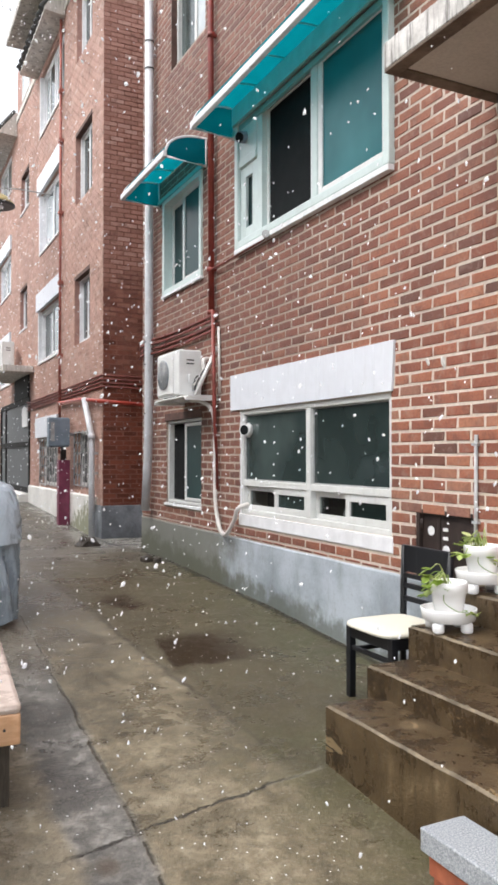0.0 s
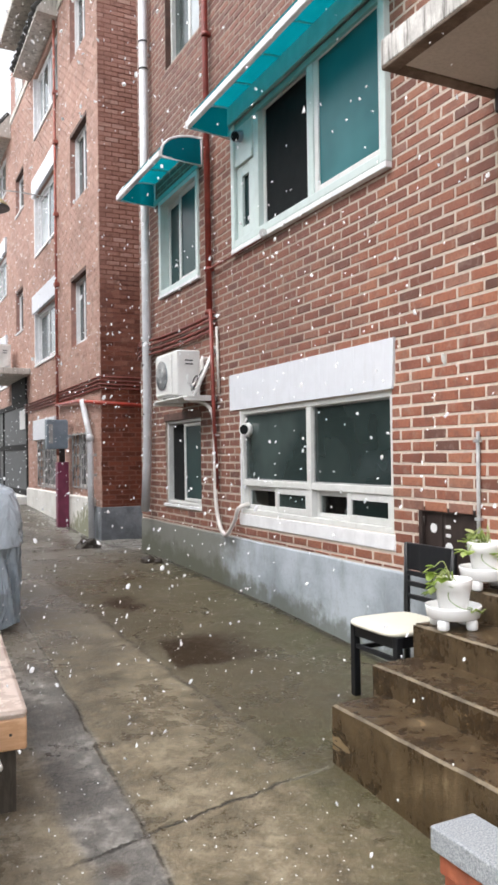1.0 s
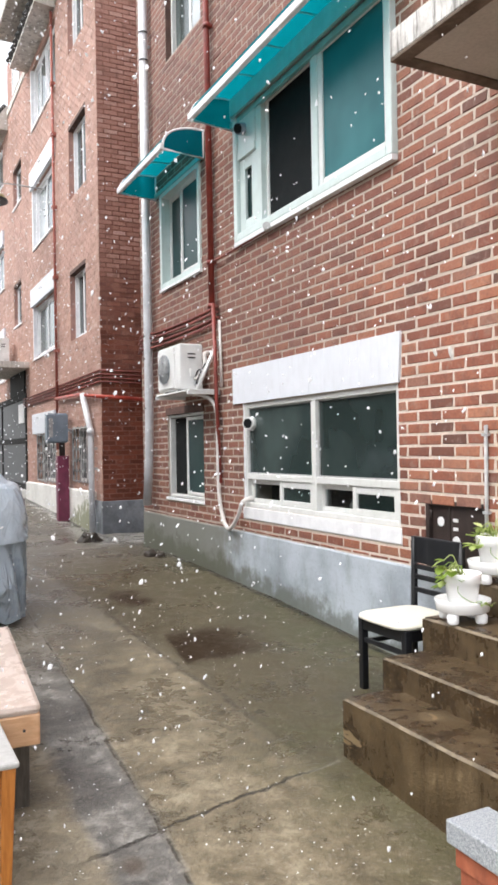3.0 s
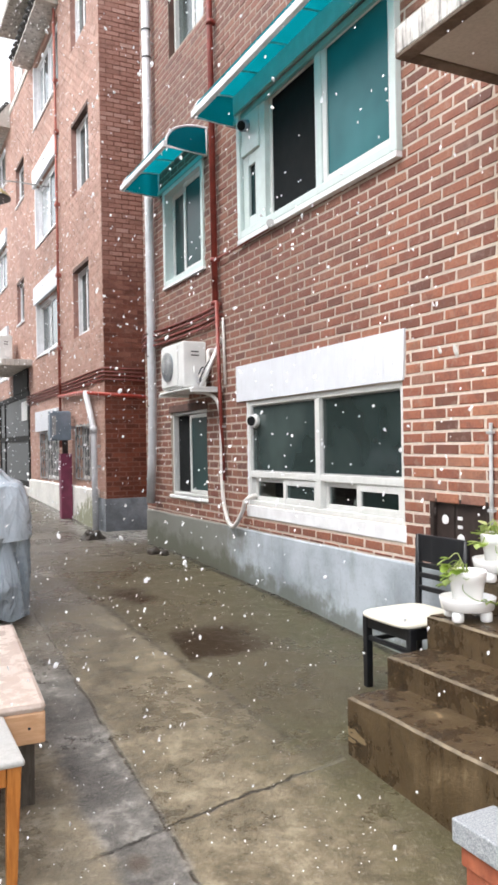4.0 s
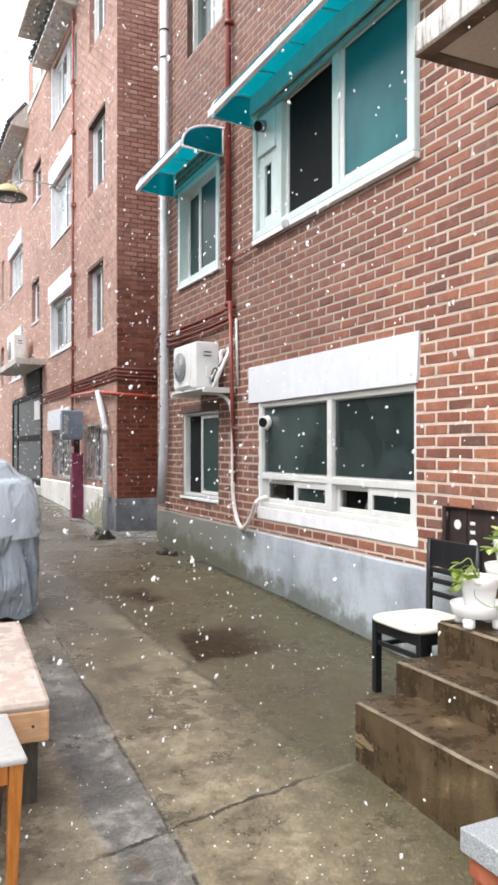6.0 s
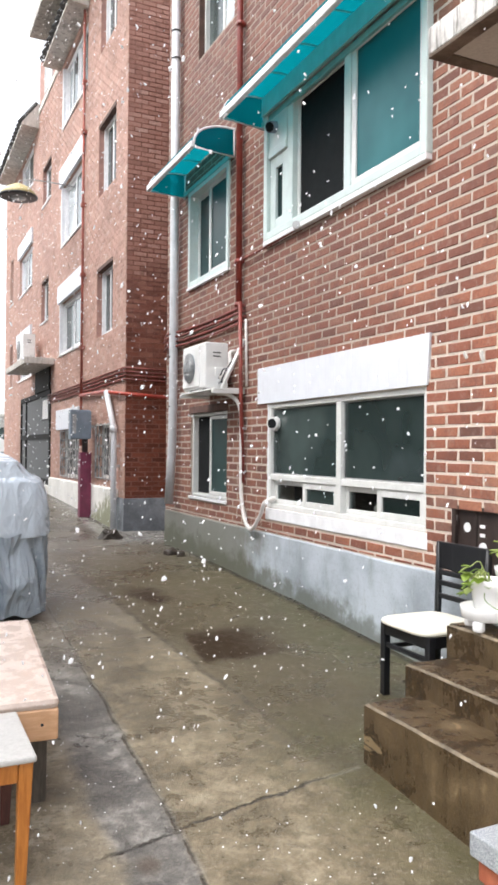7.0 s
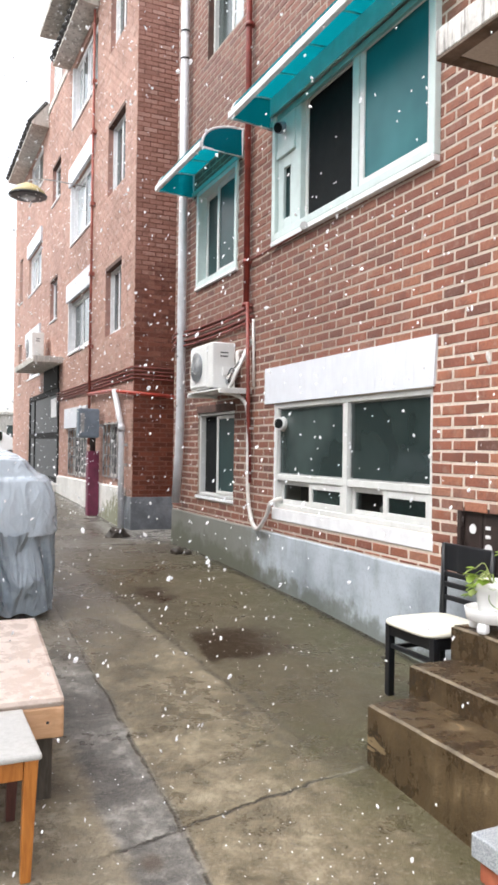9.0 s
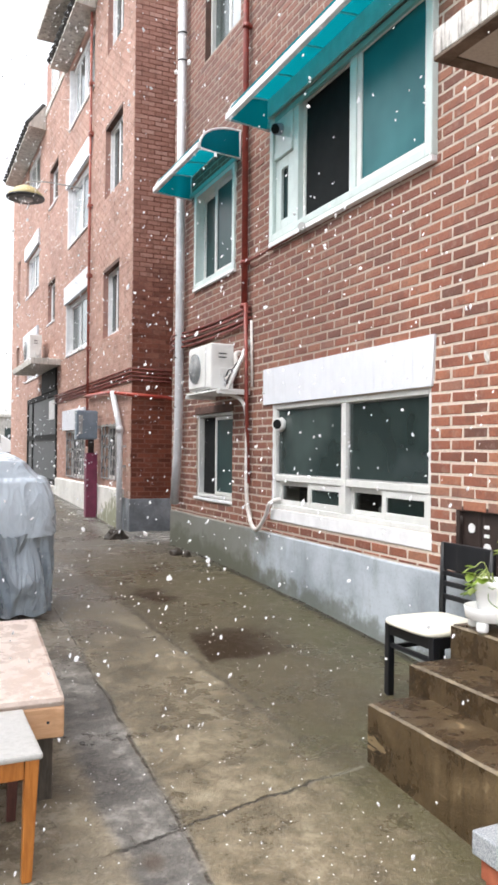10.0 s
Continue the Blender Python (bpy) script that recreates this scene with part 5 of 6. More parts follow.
table.location.z += 0.012


def stool():
    g = gz(2.8)
    t = thing("stool", (0.2, 2.83, g), "orange wooden stool with pale stone-like top", "stool")
    z = gz(2.64) + 0.41
    bm = bmesh.new()
    box(bm, 0.0, 0.418, 2.60, 3.06, z - 0.022, z, 0.008)
    part("top", bm, M_marble, t, "pale speckled top")
    for x, y in ((0.385, 2.635), (0.385, 3.025), (0.035, 2.635), (0.035, 3.025)):
        bm = bmesh.new()
        box(bm, x - 0.023, x + 0.023, y - 0.023, y + 0.023, gz(y) - 0.012, z - 0.023, 0.004)
        for v in bm.verts:
            if v.co.z < gz(y) + 0.1:
                v.co.x = x + (v.co.x - x) * 0.72 - (0.012 if x > 0.2 else -0.012)
                v.co.y = y + (v.co.y - y) * 0.72
        part("leg", bm, M_orange if y < 2.8 else M_darkwood, t)
    for a in ((0.06, 0.36, 2.617, 2.637), (0.06, 0.36, 3.022, 3.042)):
        part("apron", B(*a, z - 0.085, z - 0.023, bevel=0.003), M_orange, t)
    for a in ((0.383, 0.403, 2.66, 3.0), (0.017, 0.037, 2.66, 3.0)):
        part("apron", B(*a, z - 0.085, z - 0.023, bevel=0.003), M_orange, t)


stool()


def covered_bike():
    """A draped tarpaulin over a motorcycle, pale above and darker below the seam."""
    y0, y1 = 5.55, 7.45
    xc, hw = 0.57, 0.48
    t = thing("covered_motorcycle", (xc, 6.5, gz(6.5)), "silver-grey tarpaulin draped over a motorcycle", "motorcycle cover")
    cols = 400

    # rounded rectangle in plan, with evenly spaced points along its edge
    turn = np.linspace(0, 2 * math.pi, 6001)
    ua, ub = (np.sign(f(turn)) * np.abs(f(turn)) ** 0.3 for f in (np.cos, np.sin))
    way = np.concatenate(([0], np.cumsum(np.hypot(np.diff(ua * hw), np.diff(ub * (y1 - y0) / 2)))))

    def outline(u):
        d = u * way[-1]
        return float(np.interp(d, way, ua)), float(np.interp(d, way, ub))

    ring_points = [outline(k / cols) for k in range(cols)]

    def surf(rows, z_of, name):
        bm = bmesh.new()
        grid = []
        for f, w in rows:
            ring_ = []
            for k in range(cols):
                a, b = ring_points[k]
                cx, cy = xc + a * hw * w, (y0 + y1) / 2 + b * (y1 - y0) / 2 * (0.8 + 0.2 * w)
                nrm = Vector((a, b, 0)).normalized()
                corner = max(0.0, 1 - 2.6 * (1 - min(abs(a), abs(b))))
                if name == "skirt":
                    slant = f * (0.9 + 1.6 * noise.noise((cx * 1.3, cy * 1.3, 2.0)))
                    tri = abs(((cx + cy) * 4.6 + 1.3 * noise.noise((cx * 3, cy * 3, 4.0)) + slant) % 1.0 - 0.5) * 2
                    deep = 0.35 + 0.9 * abs(noise.noise((cx * 2.3, cy * 2.3, f * 0.6)))
                    q = 0.13 * (tri - 0.55) * deep * (1.15 - 0.75 * f)
                    q += 0.05 * (0.2 - abs(noise.noise((cx * 5 + f * 1.2, cy * 5, f * 0.8)))) + 0.03 * noise.noise((cx * 2.5, cy * 2.5, f * 0.7))
                else:
                    sag = noise.noise((cx * 2.2, cy * 2.2, f * 2.0))
                    crease = 0.25 - abs(noise.noise((cx * 5 + f * 4, cy * 5 - f * 3, f * 3.0)))
                    fine = 0.25 - abs(noise.noise((cx * 10 - f * 6, cy * 10 + f * 5, f * 5.0 + 9)))
                    corner = corner ** 2 * max(0.0, 1 - f * 1.1)
                    q = 0.012 * sag + (0.006 + 0.10 * corner) * crease + (0.002 + 0.06 * corner) * fine
                z = z_of(f, cy, k)
                ring_.append(bm.verts.new((cx + nrm.x * q, cy + nrm.y * q, z + 0.012 * noise.noise((cx * 3, cy * 3, f * 3)) - 0.012 * abs(noise.noise((cx * 6, cy * 6, f * 4))))))
            grid.append(ring_)
        for r, q in zip(grid, grid[1:]):
            for k in range(cols):
                fc = bm.faces.new((r[k], r[(k + 1) % cols], q[(k + 1) % cols], q[k]))
                fc.smooth = True
        return bm, grid

    g = lambda y: gz(y)
    seam = 0.62
    bm, grid = surf([(i / 30, 0.885 + 0.05 * i / 30) for i in range(31)],
                    lambda f, y, k: g(y) + 0.045 + 0.015 * math.sin(k * 0.4) + (seam - 0.045) * f, "skirt")
    part("skirt", bm, M_tarpd, t, "darker grey hanging skirt")
    rows = [(0.0, 0.96), (0.06, 0.99), (0.25, 1.0), (0.5, 0.945), (0.66, 0.885), (0.725, 0.85), (0.755, 0.79), (0.775, 0.71), (0.80, 0.68), (0.88, 0.60), (0.98, 0.51), (1.0, 0.47), (1.0, 0.2), (1.0, 0.02)]
    steps = [i / 6 for i in range(6 * (len(rows) - 1) + 1)]
    rows = [tuple(float(np.interp(u, range(len(rows)), [r[n] for r in rows])) for n in (0, 1)) for u in steps]
    rows = [tuple(sum(rows[min(max(i + d, 0), len(rows) - 1)][n] for d in range(-1, 2)) / 3 for n in (0, 1)) for i in range(len(rows))]
    bm, grid = surf(rows, lambda f, y, k: g(y) + seam - 0.02 + 0.53 * f, "cover")
    bm.faces.new(grid[-1])
    part("cover", bm, M_tarp, t, "pale silver upper cover")
    part("wheel", tube(bmesh.new(), [(xc - 0.35, 5.56, g(5.6) + 0.27), (xc - 0.25, 5.56, g(5.6) + 0.27)], 0.25, 28), M_dark, t, "black tyre")


covered_bike()

# small dark stones lying by the walls
for (x, y, r, seed) in ((2.57, 9.93, 0.115, 2), (2.72, 7.92, 0.06, 3), (2.82, 7.85, 0.04, 4)):
    bm = bmesh.new()
    bmesh.ops.create_icosphere(bm, subdivisions=3, radius=r)
    for v in bm.verts:
        k = 1 + 0.6 * noise.noise(v.co * 14 + Vector((seed, 0, 0)))
        v.co = Vector((v.co.x * k * 1.15 + x, v.co.y * k + y, max(v.co.z * k * 1.0, -0.03) + gz(y) + 0.02))
    tagged(link("stone", bm, M_stone), "dark wet broken stone on the alley floor", "stone", "loose stones")


# ---------------------------------------------------------------- next building
building = thing("apartment_building", (XB, 17, 0.5), "four-storey red brick apartment building with white lintels", "building")
ZB = 9.5


def b_part(name, bm, mat, label=""):
    return part(name, bm, mat, building, label)


RIGHT = [(11.70, 12.72, 3.40, 4.55), (11.58, 12.68, 5.75, 6.95), (11.6, 12.62, 8.15, 9.3)]
WIDE = [(13.80, 15.80, 3.45, 4.50), (13.75, 15.74, 5.66, 6.87), (13.56, 15.72, 8.07, 9.3)]
SLIM = [(17.2, 18.1, 4.42, 5.39), (17.0, 18.02, 7.1, 8.0)]
FARW = [(19.44, 21.6, 3.35, 4.25), (19.44, 21.5, 5.62, 6.66), (19.42, 21.6, 8.15, 9.18)]
GRID = [(11.72, 12.66, 1.07, 1.95), (13.95, 15.62, 1.0, 1.9)]
GATE = (16.75, 20.95, 0.75, 2.83)
SLIT = [(22.7, 23.3, 3.3, 4.5), (22.7, 23.3, 5.7, 7.0)]
B_HOLES = RIGHT + WIDE + SLIM + FARW + GRID + [GATE] + SLIT
wall_b = holed_wall("wall", XB + 0.005, XB + 0.3, YB + 0.008, 24.4, 0.0, ZB, B_HOLES, M_mortarB)
wall_b.parent = building
wall_b.matrix_parent_inverse = Matrix.Translation(-Vector(building.location))
b_part("side_wall", B(XB + 0.3, XB + 6, YB + 0.008, YB + 0.3, 0.0, ZB), M_wallred)
b_part("side_wall_corner", B(XB + 0.006, XB + 0.299, YB + 0.004, YB + 0.0075, 0.0, ZB), M_wallred)
b_part("rear_wall", B(XB + 5.7, XB + 6, YB + 0.3, 24.4, 0.0, ZB), M_mortarB)
b_part("far_wall", B(XB + 0.3, XB + 5.7, 24.1, 24.4, 0.0, ZB), M_mortarB)
b_part("roof", B(XB - 0.02, XB + 6, YB, 24.4, ZB, ZB + 0.15), M_eave)


def b_window(h, leaves, set_in=0.09, pane=M_pane_far, sill=True):
    y0, y1, z0, z1 = h
    x = XB + set_in
    w = b_part("window", ring(bmesh.new(), x, x + 0.08, y0, y1, z0, z1, 0.065, 0.0), M_white)
    n = leaves
    for k in range(n):
        a, b = y0 + 0.055 + (y1 - y0 - 0.11) * k / n, y0 + 0.055 + (y1 - y0 - 0.11) * (k + 1) / n
        part("sash", ring(bmesh.new(), x + 0.01 + 0.03 * (k % 2), x + 0.04 + 0.03 * (k % 2), a, b, z0 + 0.055, z1 - 0.055, 0.05, 0.0), M_white, w)
        part("pane", B(x + 0.025 + 0.03 * (k % 2), x + 0.03 + 0.03 * (k % 2), a + 0.045, b - 0.045, z0 + 0.1, z1 - 0.1), pane if k % 2 else M_frostg, w)
    if sill:
        part("window_sill", B(XB - 0.025, x, y0 - 0.02, y1 + 0.02, z0 - 0.035, z0 + 0.002), M_white, w)
    # dark sheet added behind the panes in place of the unlit room
    bm = bmesh.new()
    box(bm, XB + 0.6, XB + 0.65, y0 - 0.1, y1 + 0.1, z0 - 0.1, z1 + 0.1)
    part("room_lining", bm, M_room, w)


for h in RIGHT:
    b_window(h, 2, 0.085, M_frostn, False)
for h in RIGHT + SLIM:
    b_part("jamb", B(XB + 0.001, XB + 0.10, h[1] - 0.012, h[1] + 0.004, h[2], h[3]), M_brownpink, "bare brick window jamb")
for h in WIDE:
    b_window(h, 4 if h[2] > 8 else 2, 0.06, M_frostn if h[2] < 4 else M_pane_far)
    b_part("jamb", B(XB - 0.012, XB + 0.10, h[1] - 0.02, h[1] + 0.05, h[2], h[3]), M_white, "white painted window jamb")
for h in SLIM + SLIT:
    b_window(h, 1, 0.08)
for h in FARW:
    b_window(h, 2, 0.06)
for h in WIDE[:2] + FARW[:2]:
    b_part("lintel", B(XB - 0.05, XB + 0.02, h[0] - 0.08, h[1] + 0.12, h[3], h[3] + 0.36, bevel=0.006), M_lintel, "white painted lintel panel")
b_part("lintel", B(XB - 0.05, XB + 0.02, 13.88, 15.93, 1.92, 2.32, bevel=0.006), M_lintel, "white painted lintel panel")
# dark strips added for the shade under the window heads
for h in RIGHT[:2] + SLIM:
    b_part("window_head", B(XB - 0.002, XB + 0.14, h[0], h[1], h[3] - 0.05, h[3] + 0.01), M_brown, "dark brown strip standing in for window head shade")


def grille(h, pitch):
    """Scrolled security grille in front of a ground-floor window."""
    y0, y1, z0, z1 = h
    w = b_part("window", ring(bmesh.new(), XB + 0.1, XB + 0.16, y0, y1, z0, z1, 0.05, 0.0), M_pvc)
    part("pane", B(XB + 0.13, XB + 0.135, y0 + 0.04, y1 - 0.04, z0 + 0.04, z1 - 0.04), M_grillepane, w)
    g = b_part("grille", ring(bmesh.new(), XB - 0.02, XB + 0.005, y0, y1, z0, z1, 0.02, 0.0), M_grille, "pale scrolled security grille")
    n = max(2, round((y1 - y0) / pitch))
    for k in range(1, n):
        y = y0 + (y1 - y0) * k / n
        part("bar", B(XB - 0.012, XB + 0.0, y - 0.007, y + 0.007, z0 + 0.02, z1 - 0.02), M_grille, g)
    r = (y1 - y0) / n / 2 * 0.9
    for k in range(n):
        cy_ = y0 + (y1 - y0) * (k + 0.5) / n
        for q in range(5):
            cz_ = z0 + (z1 - z0) * (q + 0.5) / 5
            pts = [(XB - 0.008, cy_ + r * math.cos(a), cz_ + r * math.sin(a)) for a in (2 * math.pi * j / 12 for j in range(10))]
            part("scroll", tube(bmesh.new(), pts, 0.007, 4), M_grille if (k + q) % 3 else M_dark, g)


for h in GRID:
    grille(h, 0.24)

# white painted base, grey side base
bm = bmesh.new()
ys = list(np.arange(YB + 0.35, 16.7, 0.3))
rows = []
for y in ys:
    t_ = 0.955 - 0.02 * (y - 11.5) / 5
    rows.append([bm.verts.new(p) for p in ((XB - 0.05, y, gz(y) - 0.2), (XB - 0.05, y, t_ - 0.02), (XB - 0.03, y, t_), (XB + 0.05, y, t_), (XB + 0.05, y, gz(y) - 0.2))])
for a, b in zip(rows, rows[1:]):
    for k in range(4):
        bm.faces.new((a[k], a[k + 1], b[k + 1], b[k]))
bm.faces.new(rows[0][::-1])
bm.faces.new(rows[-1])
bmesh.ops.recalc_face_normals(bm, faces=bm.faces)
b_part("base", bm, M_plinthB, "white painted base with green stains")
b_part("side_base", B(XB - 0.015, XB + 3, YB - 0.02, YB + 0.1, 0.1, 0.83, bevel=0.006), M_sidebase, "grey concrete base")
b_part("corner_base", B(XB - 0.02, XB + 0.05, YB + 0.1, YB + 0.35, 0.1, 0.83), M_sidebase)

# pent eaves with tiles
for y0, y1, z, out in ((13.5, 16.1, 9.42, 0.36), (18.65, 23.2, 9.2, 0.4)):
    bm = bmesh.new()
    v = [bm.verts.new(p) for p in ((XB, y0, z), (XB - out, y0, z + 0.03), (XB - out, y0, z + 0.09), (XB, y0, z + 0.6), (XB, y1, z), (XB - out, y1, z + 0.03), (XB - out, y1, z + 0.09), (XB, y1, z + 0.6))]
    for f in ((0, 1, 2, 3), (7, 6, 5, 4), (0, 4, 5, 1), (1, 5, 6, 2), (2, 6, 7, 3)):
        bm.faces.new([v[i] for i in f])
    bmesh.ops.recalc_face_normals(bm, faces=bm.faces)
    e = b_part("eave", bm, M_eave, "grey concrete pent eave")
    n = int((y1 - y0) / 0.24)
    for k in range(n):
        y = y0 + (k + 0.5) * (y1 - y0) / n
        part("tile", tube(bmesh.new(), [(XB - out - 0.03, y, z + 0.09), (XB - 0.02, y, z + 0.62)], 0.075, 8), M_tile, e)
b_part("roof_slab", B(2.40, XB + 0.2, 12.6, 16.1, 9.98, 10.12, bevel=0.015), M_eave, "pale concrete roof slab")
b_part("upper_wall", B(XB, XB + 0.3, 16.12, 18.6, ZB + 0.15, 10.7), M_brownpink)
w = b_part("window", ring(bmesh.new(), XB - 0.03, XB + 0.02, 16.9, 17.8, 9.66, 10.35, 0.06, 0.0), M_pvc)
part("pane", B(XB - 0.02, XB - 0.012, 16.95, 17.75, 9.7, 10.3), M_pane_far, w)

# entrance: slab, gate, outdoor unit
slab = b_part("entrance_slab", B(2.42, XB, 16.4, 19.3, 3.33, 3.46, bevel=0.01), M_eave, "pale concrete slab over entrance")
gate = thing("entrance_door", (XB, 18.8, 0.75), "black steel framed glass entrance door", "door")
gx = XB - 0.02
bm = ring(bmesh.new(), gx, gx + 0.1, GATE[0], GATE[1], GATE[2], GATE[3], 0.12, 0.0)
for y in (20.1,):
    box(bm, gx + 0.005, gx + 0.09, y - 0.05, y + 0.05, GATE[2] + 0.12, GATE[3] - 0.12)
part("frame", bm, M_gate, gate)
for a, b in ((16.87, 20.05), (20.15, 20.83)):
    part("mid_rail", B(gx + 0.005, gx + 0.09, a, b, 1.75, 1.87), M_gate, gate)
    part("pane", B(gx + 0.03, gx + 0.036, a, b, 0.87, 1.75), M_doorglass, gate)
    part("pane", B(gx + 0.03, gx + 0.036, a, b, 1.87, 2.71), M_doorglass, gate)
# black panel added in place of the dark recess under the slab
part("transom", B(gx - 0.02, gx + 0.02, 16.8, 18.6, GATE[3] + 0.002, 3.32, bevel=0.004), M_gate, gate, "black panel standing in for the dark recess above the door")
part("notice", B(gx - 0.01, gx + 0.004, 16.95, 17.6, 2.2, 2.62), M_paper, gate, "white paper notice")
b_part("door_step", B(XB - 0.25, XB + 0.3, 16.7, 21.0, 0.3, 0.75, bevel=0.01), M_plinthB)

ac2 = copy_thing(ac, pose(2.76, 18.35, 3.455, 0, 0, 0))
tagged(ac2, "ivory outdoor air conditioner standing on entrance slab", "air conditioner")
for ob in list(ac2.children):
    if ob.name.split(".")[0] in ("brace", "rail", "insulated_tube", "cable"):
        bpy.data.objects.remove(ob)
ac2.scale = (1.15, 1.35, 1.5)
ac2.location.z = 3.46 - (2.118 - 2.14) * 1.5

# pipes, cables and boxes on the next building
gp = thing("gas_pipe", (XB - 0.05, 13.6, 2.5), "red painted steel gas pipe on far wall", "pipe")
part("pipe", tube(bmesh.new(), [(XB - 0.05, 13.62, 9.4), (XB - 0.05, 13.6, 1.6)], 0.024, 10), M_redfaded, gp)
for z in (8.1, 7.2, 5.9, 4.65, 3.35, 2.5):
    part("clamp", B(XB - 0.085, XB, 13.56, 13.66, z - 0.03, z + 0.03), M_redfaded, gp)
part("branch", tube(bmesh.new(), [(XB - 0.06, 13.6, 2.5), (XB - 0.06, 12.0, 2.46), (XB - 0.06, YB - 0.06, 2.36), (XB + 0.7, YB - 0.06, 2.32)], 0.028, 10), M_redbright, gp)
for k in range(4):
    z = 2.58 + k * 0.055
    c = thing("wall_cable", (XB - 0.02, 13, z), "thin dark red cable clipped along far wall", "cable", "cables along the wall")
    part("cable", tube(bmesh.new(), [(XB - 0.02, 17.0, z - 0.04), (XB - 0.02, 14, z - 0.02), (XB - 0.02, YB - 0.02, z), (XB + 0.9, YB - 0.02, z - 0.02)], 0.014, 6), M_cable, c)
wp = thing("drainpipe", (XB - 0.08, 11.5, 0.5), "white plastic drainpipe at building corner", "drainpipe")
part("pipe", tube(bmesh.new(), [(XB - 0.09, 11.66, 2.44), (XB - 0.09, 11.2, 1.85), (XB - 0.09, 11.2, 1.2), (XB - 0.10, 11.15, gz(11.2) + 0.02)], 0.045, 12), M_pvcpipe, wp)
part("socket", tube(bmesh.new(), [(XB - 0.09, 11.225, 1.88), (XB - 0.09, 11.2, 1.85), (XB - 0.09, 11.2, 1.8)], 0.053, 12), M_pvcpipe, wp)
for z in (1.6, 1.3):
    part("clamp", B(XB - 0.09, XB, 11.18, 11.22, z - 0.02, z + 0.02), M_alu, wp)

post = thing("utility_post", (2.89, 12.82, gz(12.8)), "purple painted post carrying a grey meter box", "post")
part("post", B(2.80, 2.985, 12.75, 12.92, gz(12.8) - 0.05, 1.49, bevel=0.008), M_purple, post)
part("neck", tube(bmesh.new(), [(2.89, 12.83, 1.48), (2.89, 12.83, 1.75)], 0.05, 12), M_hatch, post)
bx = part("meter_box", B(2.63, 2.96, 12.73, 12.93, 1.71, 2.20, bevel=0.012), M_box, post, "blue-grey steel meter box")
part("box_lid", B(2.62, 2.97, 12.715, 12.732, 1.73, 2.18, bevel=0.006), M_box, bx)
part("plate", B(2.655, 2.72, 12.708, 12.716, 1.80, 2.12, bevel=0.003), M_grille, bx, "pale label plate")
part("bracket", B(2.95, XB + 0.01, 12.8, 12.86, 1.9, 1.95), M_alu, post)

lamp = thing("street_lamp", (XB, 14.5, 6.3), "yellow enamel street lamp head on a wall arm", "street lamp")
part("shade", lathe(bmesh.new(), [(0.33, 6.17), (0.34, 6.18), (0.30, 6.24), (0.2, 6.33), (0.08, 6.39), (0.03, 6.40)], 2.0, 14.5, 28), M_yellow, lamp)
part("rim", lathe(bmesh.new(), [(0.30, 6.14), (0.345, 6.155), (0.345, 6.18), (0.28, 6.185)], 2.0, 14.5, 28), M_dark, lamp, "dark lower rim")
part("bulb_cover", lathe(bmesh.new(), [(0.04, 6.09), (0.12, 6.11), (0.16, 6.15)], 2.0, 14.5, 20), M_pane_far, lamp)
part("arm", tube(bmesh.new(), curve([(2.0, 14.5, 6.39), (2.05, 14.5, 6.47), (2.4, 14.5, 6.52), (XB, 14.5, 6.50)], 5), 0.012, 8), M_grille, lamp)

# ---------------------------------------------------------------- distance at the alley's end
def far_house(x, y, w, d, h, mat, label):
    t = thing("distant_house", (x, y, gz(y)), label, "building")
    part("wall", B(x, x + w, y, y + d, gz(y) - 0.3, gz(y) + h, bevel=0.05), mat, t)
    part("roof", B(x - 0.2, x + w + 0.2, y - 0.2, y + d + 0.2, gz(y) + h, gz(y) + h + 0.25, bevel=0.05), M_eave, t)
    for k in range(int(w // 2.5)):
        part("window", B(x + 0.8 + k * 2.5, x + 2.0 + k * 2.5, y - 0.03, y + 0.01, gz(y) + 1.1, gz(y) + 2.2), M_frostg, t)


far_house(1.5, 62, 14, 8, 3.0, M_eave, "low pale building beyond the alley")


def parked_car(x, y):
    g = gz(y)
    t = thing("parked_car", (x, y, g), "white parked car seen at the alley's end", "car")
    bm = bmesh.new()
    prof = [(-2.1, 0.25), (-2.1, 0.75), (-1.6, 0.9), (-1.0, 0.98), (-0.5, 1.42), (0.9, 1.45), (1.6, 1.0), (2.1, 0.9), (2.15, 0.3)]
    l = [bm.verts.new((x + a, y - 0.85, g + b)) for a, b in prof]
    r = [bm.verts.new((x + a, y + 0.85, g + b)) for a, b in prof]
    bm.faces.new(l)
    bm.faces.new(r[::-1])
    for k in range(len(l)):
        bm.faces.new((l[k], r[k], r[(k + 1) % len(l)], l[(k + 1) % len(l)]))
    bmesh.ops.recalc_face_normals(bm, faces=bm.faces)
    bmesh.ops.bevel(bm, geom=list(bm.edges), offset=0.06, segments=3, affect='EDGES')
    part("body", bm, M_pot, t)
    part("side_window", B(x - 0.5, x + 1.0, y - 0.87, y - 0.84, g + 1.0, g + 1.36), M_frostd, t)
    for a in (-1.3, 1.3):
        w = part("wheel", tube(bmesh.new(), [(x + a, y - 0.9, g + 0.32), (x + a, y - 0.68, g + 0.32)], 0.32, 20), M_dark, t)
        w2 = part("wheel", tube(bmesh.new(), [(x + a, y + 0.68, g + 0.32), (x + a, y + 0.9, g + 0.32)], 0.32, 20), M_dark, t)


parked_car(2.6, 33)

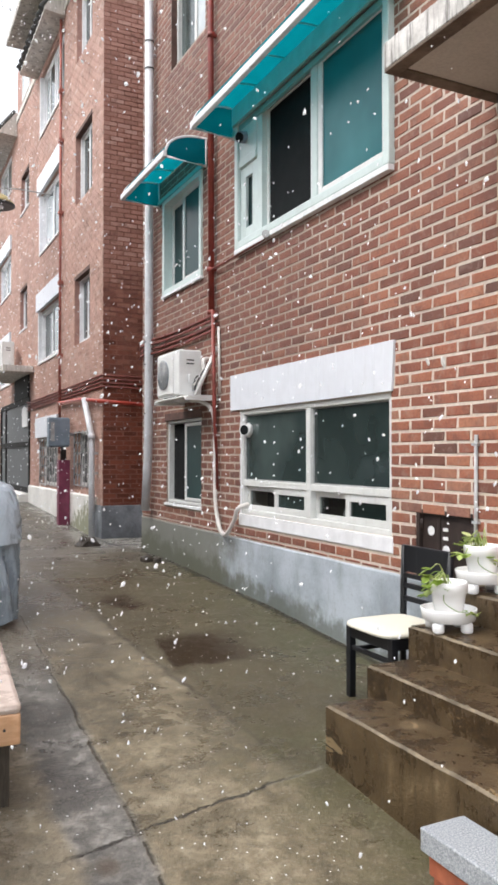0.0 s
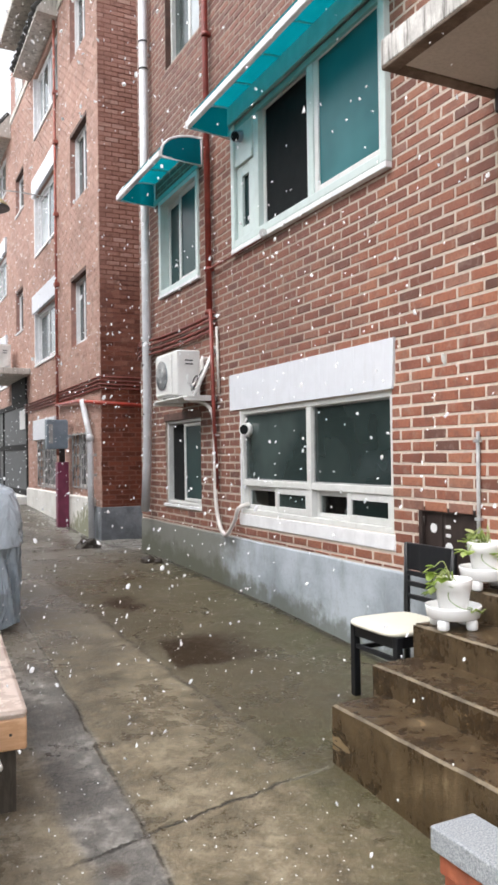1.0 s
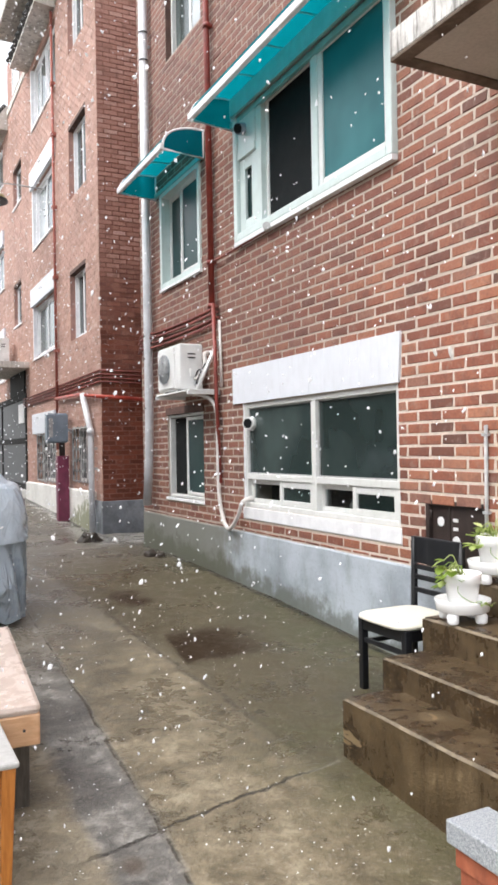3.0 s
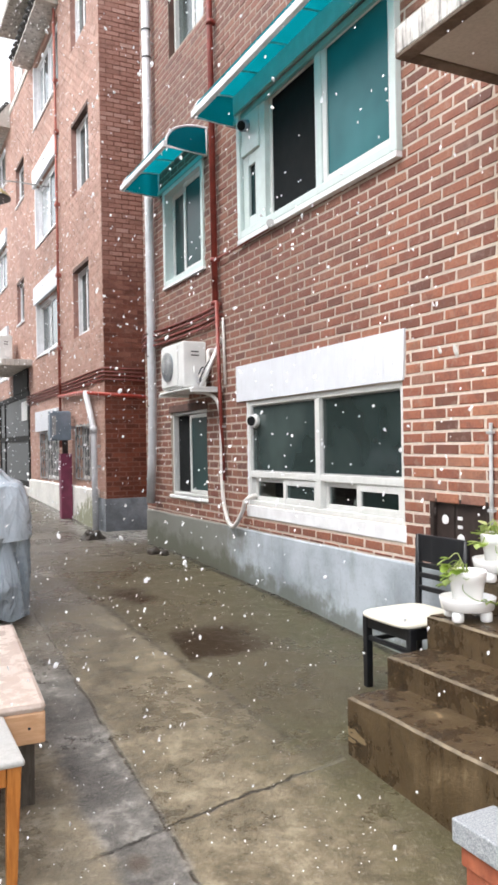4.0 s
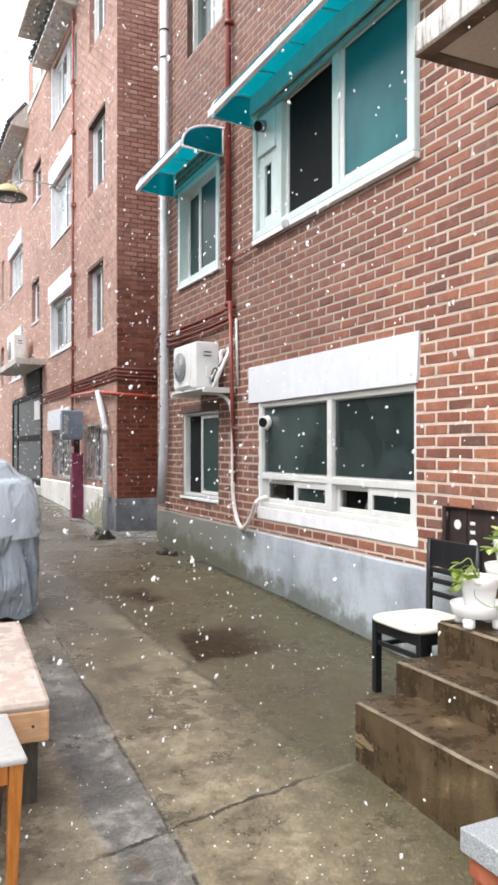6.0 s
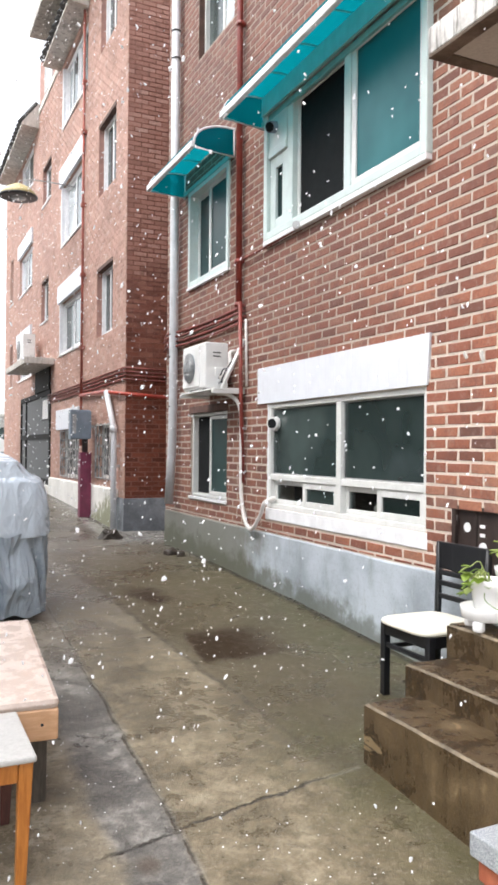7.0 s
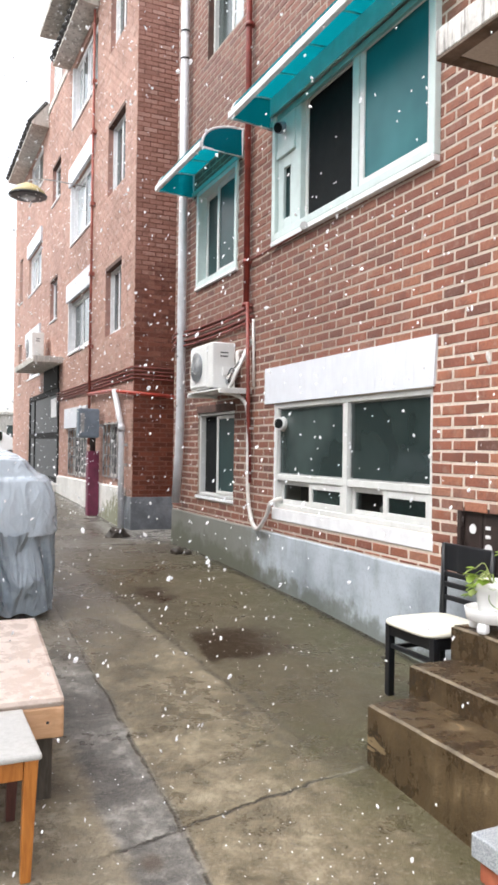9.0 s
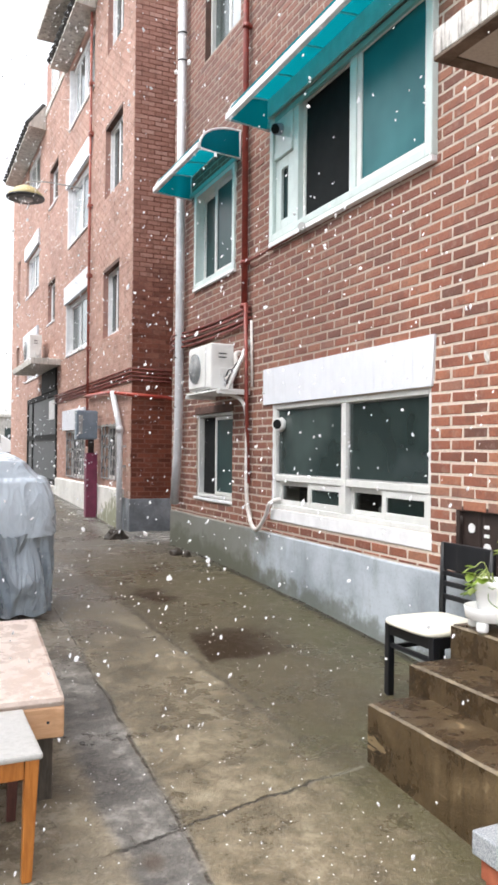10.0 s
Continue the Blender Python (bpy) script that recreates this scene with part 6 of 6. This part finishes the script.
# ---------------------------------------------------------------- falling snow
def snow():
    rnd = random.Random(11)
    verts, faces = [], []
    ico = bmesh.new()
    bmesh.ops.create_icosphere(ico, subdivisions=1, radius=1)
    base = [v.co.copy() for v in ico.verts]
    tris = [tuple(v.index for v in f.verts) for f in ico.faces]
    ico.free()

    def clear(x, y, z):
        """Whether a flake has free air round it."""
        if z < gz(y) + 0.05 or x > (D - 0.3 if y < 10.5 else XB - 0.5):
            return False
        if y < 9 and z > 3.2 and x > 2.0:
            return False
        return not (x > 1.8 and y < 3.7 and z < 1.3)

    for count, near, reach, power, small, big in ((2500, 1.8, 8.5, 0.6, 0.003, 0.0075), (2600, 8.0, 12.0, 0.8, 0.004, 0.0085)):
        n = 0
        while n < count:
            d = near + reach * rnd.random() ** power
            ang = radians(rnd.uniform(-4, 48) if near < 5 else rnd.uniform(2, 24))
            x, y = d * math.sin(ang), d * math.cos(ang)
            z = 1.57 + d * rnd.uniform(-0.62, 0.66)
            if not clear(x, y, z):
                continue
            n += 1
            r = rnd.uniform(small, big) * (0.55 if d < 2.2 else 1.0)
            if d > 2.6 and rnd.random() < 0.03:
                r *= 1.5
            sx, sz, sy = rnd.uniform(0.55, 1.1), rnd.uniform(0.75, 1.7), rnd.uniform(0.55, 1.1)
            lean = rnd.gauss(0.12, 0.25)
            k0 = len(verts)
            for v in base:
                j = rnd.uniform(0.55, 1.35)
                verts.append((x + (v.x * sx + v.z * sz * lean) * r * j, y + v.y * r * sy * j, z + v.z * r * sz * j))
            faces.extend(tuple(i + k0 for i in t) for t in tris)
    # flakes that have just landed on the wet concrete
    for n in range(1050):
        x, y = rnd.uniform(0.3, 2.85), 2.2 + 6.0 * rnd.random() ** 1.3
        if y < 3.2 and x > 1.65:
            continue
        z = gz(y) + 0.012 * noise.noise((x * 0.9, y * 0.7, 0)) + 0.006 * noise.noise((x * 3, y * 3, 4)) - (0.012 if x < 0.855 + 0.035 * y else 0)
        r = rnd.uniform(0.0013, 0.0038)
        k0 = len(verts)
        for v in base:
            j = rnd.uniform(0.5, 1.4)
            verts.append((x + v.x * r * j, y + v.y * r * j * 1.3, z + 0.001 + v.z * r * 0.5))
        faces.extend(tuple(i + k0 for i in t) for t in tris)
    ob = raw("snowflakes", verts, faces, M_snow)
    tagged(ob, "white wet snowflakes falling through the air", "snow", kind="stuff")


snow()

# ---------------------------------------------------------------- bricks
def brick_walls():
    rnd = random.Random(5)
    zref, yref = 1.502, 3.807
    ends = [(3.85, 6.278, 1.975, 2.288), (6.985, 8.045, 1.955, 2.028), (3.878, 6.118, 0.955, 1.05), (6.993, 8.037, 1.014, 1.05)]
    rects = lay(1.2, Y1, 0.838, 7.6, HOLES + ends, zref, yref)
    full = PITCH - 0.02
    verts, faces = [], []
    near = []
    for q in rects:
        a, b, c, d = q
        if len(near) < 300 and b - a > full - 0.001 and 2.95 < a < 5.0 and 1.0 < c < 3.1:
            near.append(q)
            continue
        vs, fs = brick_form(D, a, b, c, d, 0.012, rnd)
        k = len(verts)
        verts.extend(vs)
        faces.extend(tuple(i + k for i in f) for f in fs)
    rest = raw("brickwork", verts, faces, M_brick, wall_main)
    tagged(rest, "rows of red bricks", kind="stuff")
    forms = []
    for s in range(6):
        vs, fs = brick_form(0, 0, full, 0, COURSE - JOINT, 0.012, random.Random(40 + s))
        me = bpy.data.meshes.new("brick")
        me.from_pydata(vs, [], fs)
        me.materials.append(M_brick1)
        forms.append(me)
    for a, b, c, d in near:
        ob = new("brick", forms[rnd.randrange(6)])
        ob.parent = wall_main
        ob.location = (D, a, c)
    # next building: front courses and side wall
    cut = [(h[0], h[1], h[2], h[3]) for h in B_HOLES] + [(h[0] - 0.08, h[1] + 0.12, h[3], h[3] + 0.36) for h in WIDE[:2] + FARW[:2]] + [(13.88, 15.93, 1.92, 2.32), (11.2, 16.8, 0, 0.96)]
    verts, faces = [], []
    for a, b, c, d in lay(YB, 24.4, 0.83, ZB, cut, zref, yref + 0.05):
        k = len(verts)
        f = XB + rnd.uniform(-0.0012, 0.0012)
        verts.extend([(f, a, c), (f, b, c), (f, b, d), (f, a, d), (f + 0.012, a, c), (f + 0.012, b, c), (f + 0.012, b, d), (f + 0.012, a, d)])
        faces.extend(tuple(i + k for i in q) for q in ((3, 2, 1, 0), (0, 1, 5, 4), (1, 2, 6, 5), (2, 3, 7, 6), (3, 0, 4, 7)))
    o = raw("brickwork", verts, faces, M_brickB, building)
    o.matrix_parent_inverse = Matrix.Translation(-Vector(building.location))
    tagged(o, "rows of red bricks with pale haze in their colour", kind="stuff")
    verts, faces = [], []
    for a, b, c, d in lay(XB, XB + 2.5, 0.83, ZB, [], zref, XB):
        k = len(verts)
        f = YB + rnd.uniform(-0.003, 0.003)
        verts.extend([(a, f, c), (b, f, c), (b, f, d), (a, f, d), (a, f + 0.012, c), (b, f + 0.012, c), (b, f + 0.012, d), (a, f + 0.012, d)])
        faces.extend(tuple(i + k for i in q) for q in ((0, 1, 2, 3), (4, 5, 1, 0), (5, 6, 2, 1), (6, 7, 3, 2), (7, 4, 0, 3)))
    o = raw("side_brickwork", verts, faces, M_brickside, building)
    o.matrix_parent_inverse = Matrix.Translation(-Vector(building.location))
    tagged(o, "rows of dark red painted bricks", kind="stuff")


brick_walls()
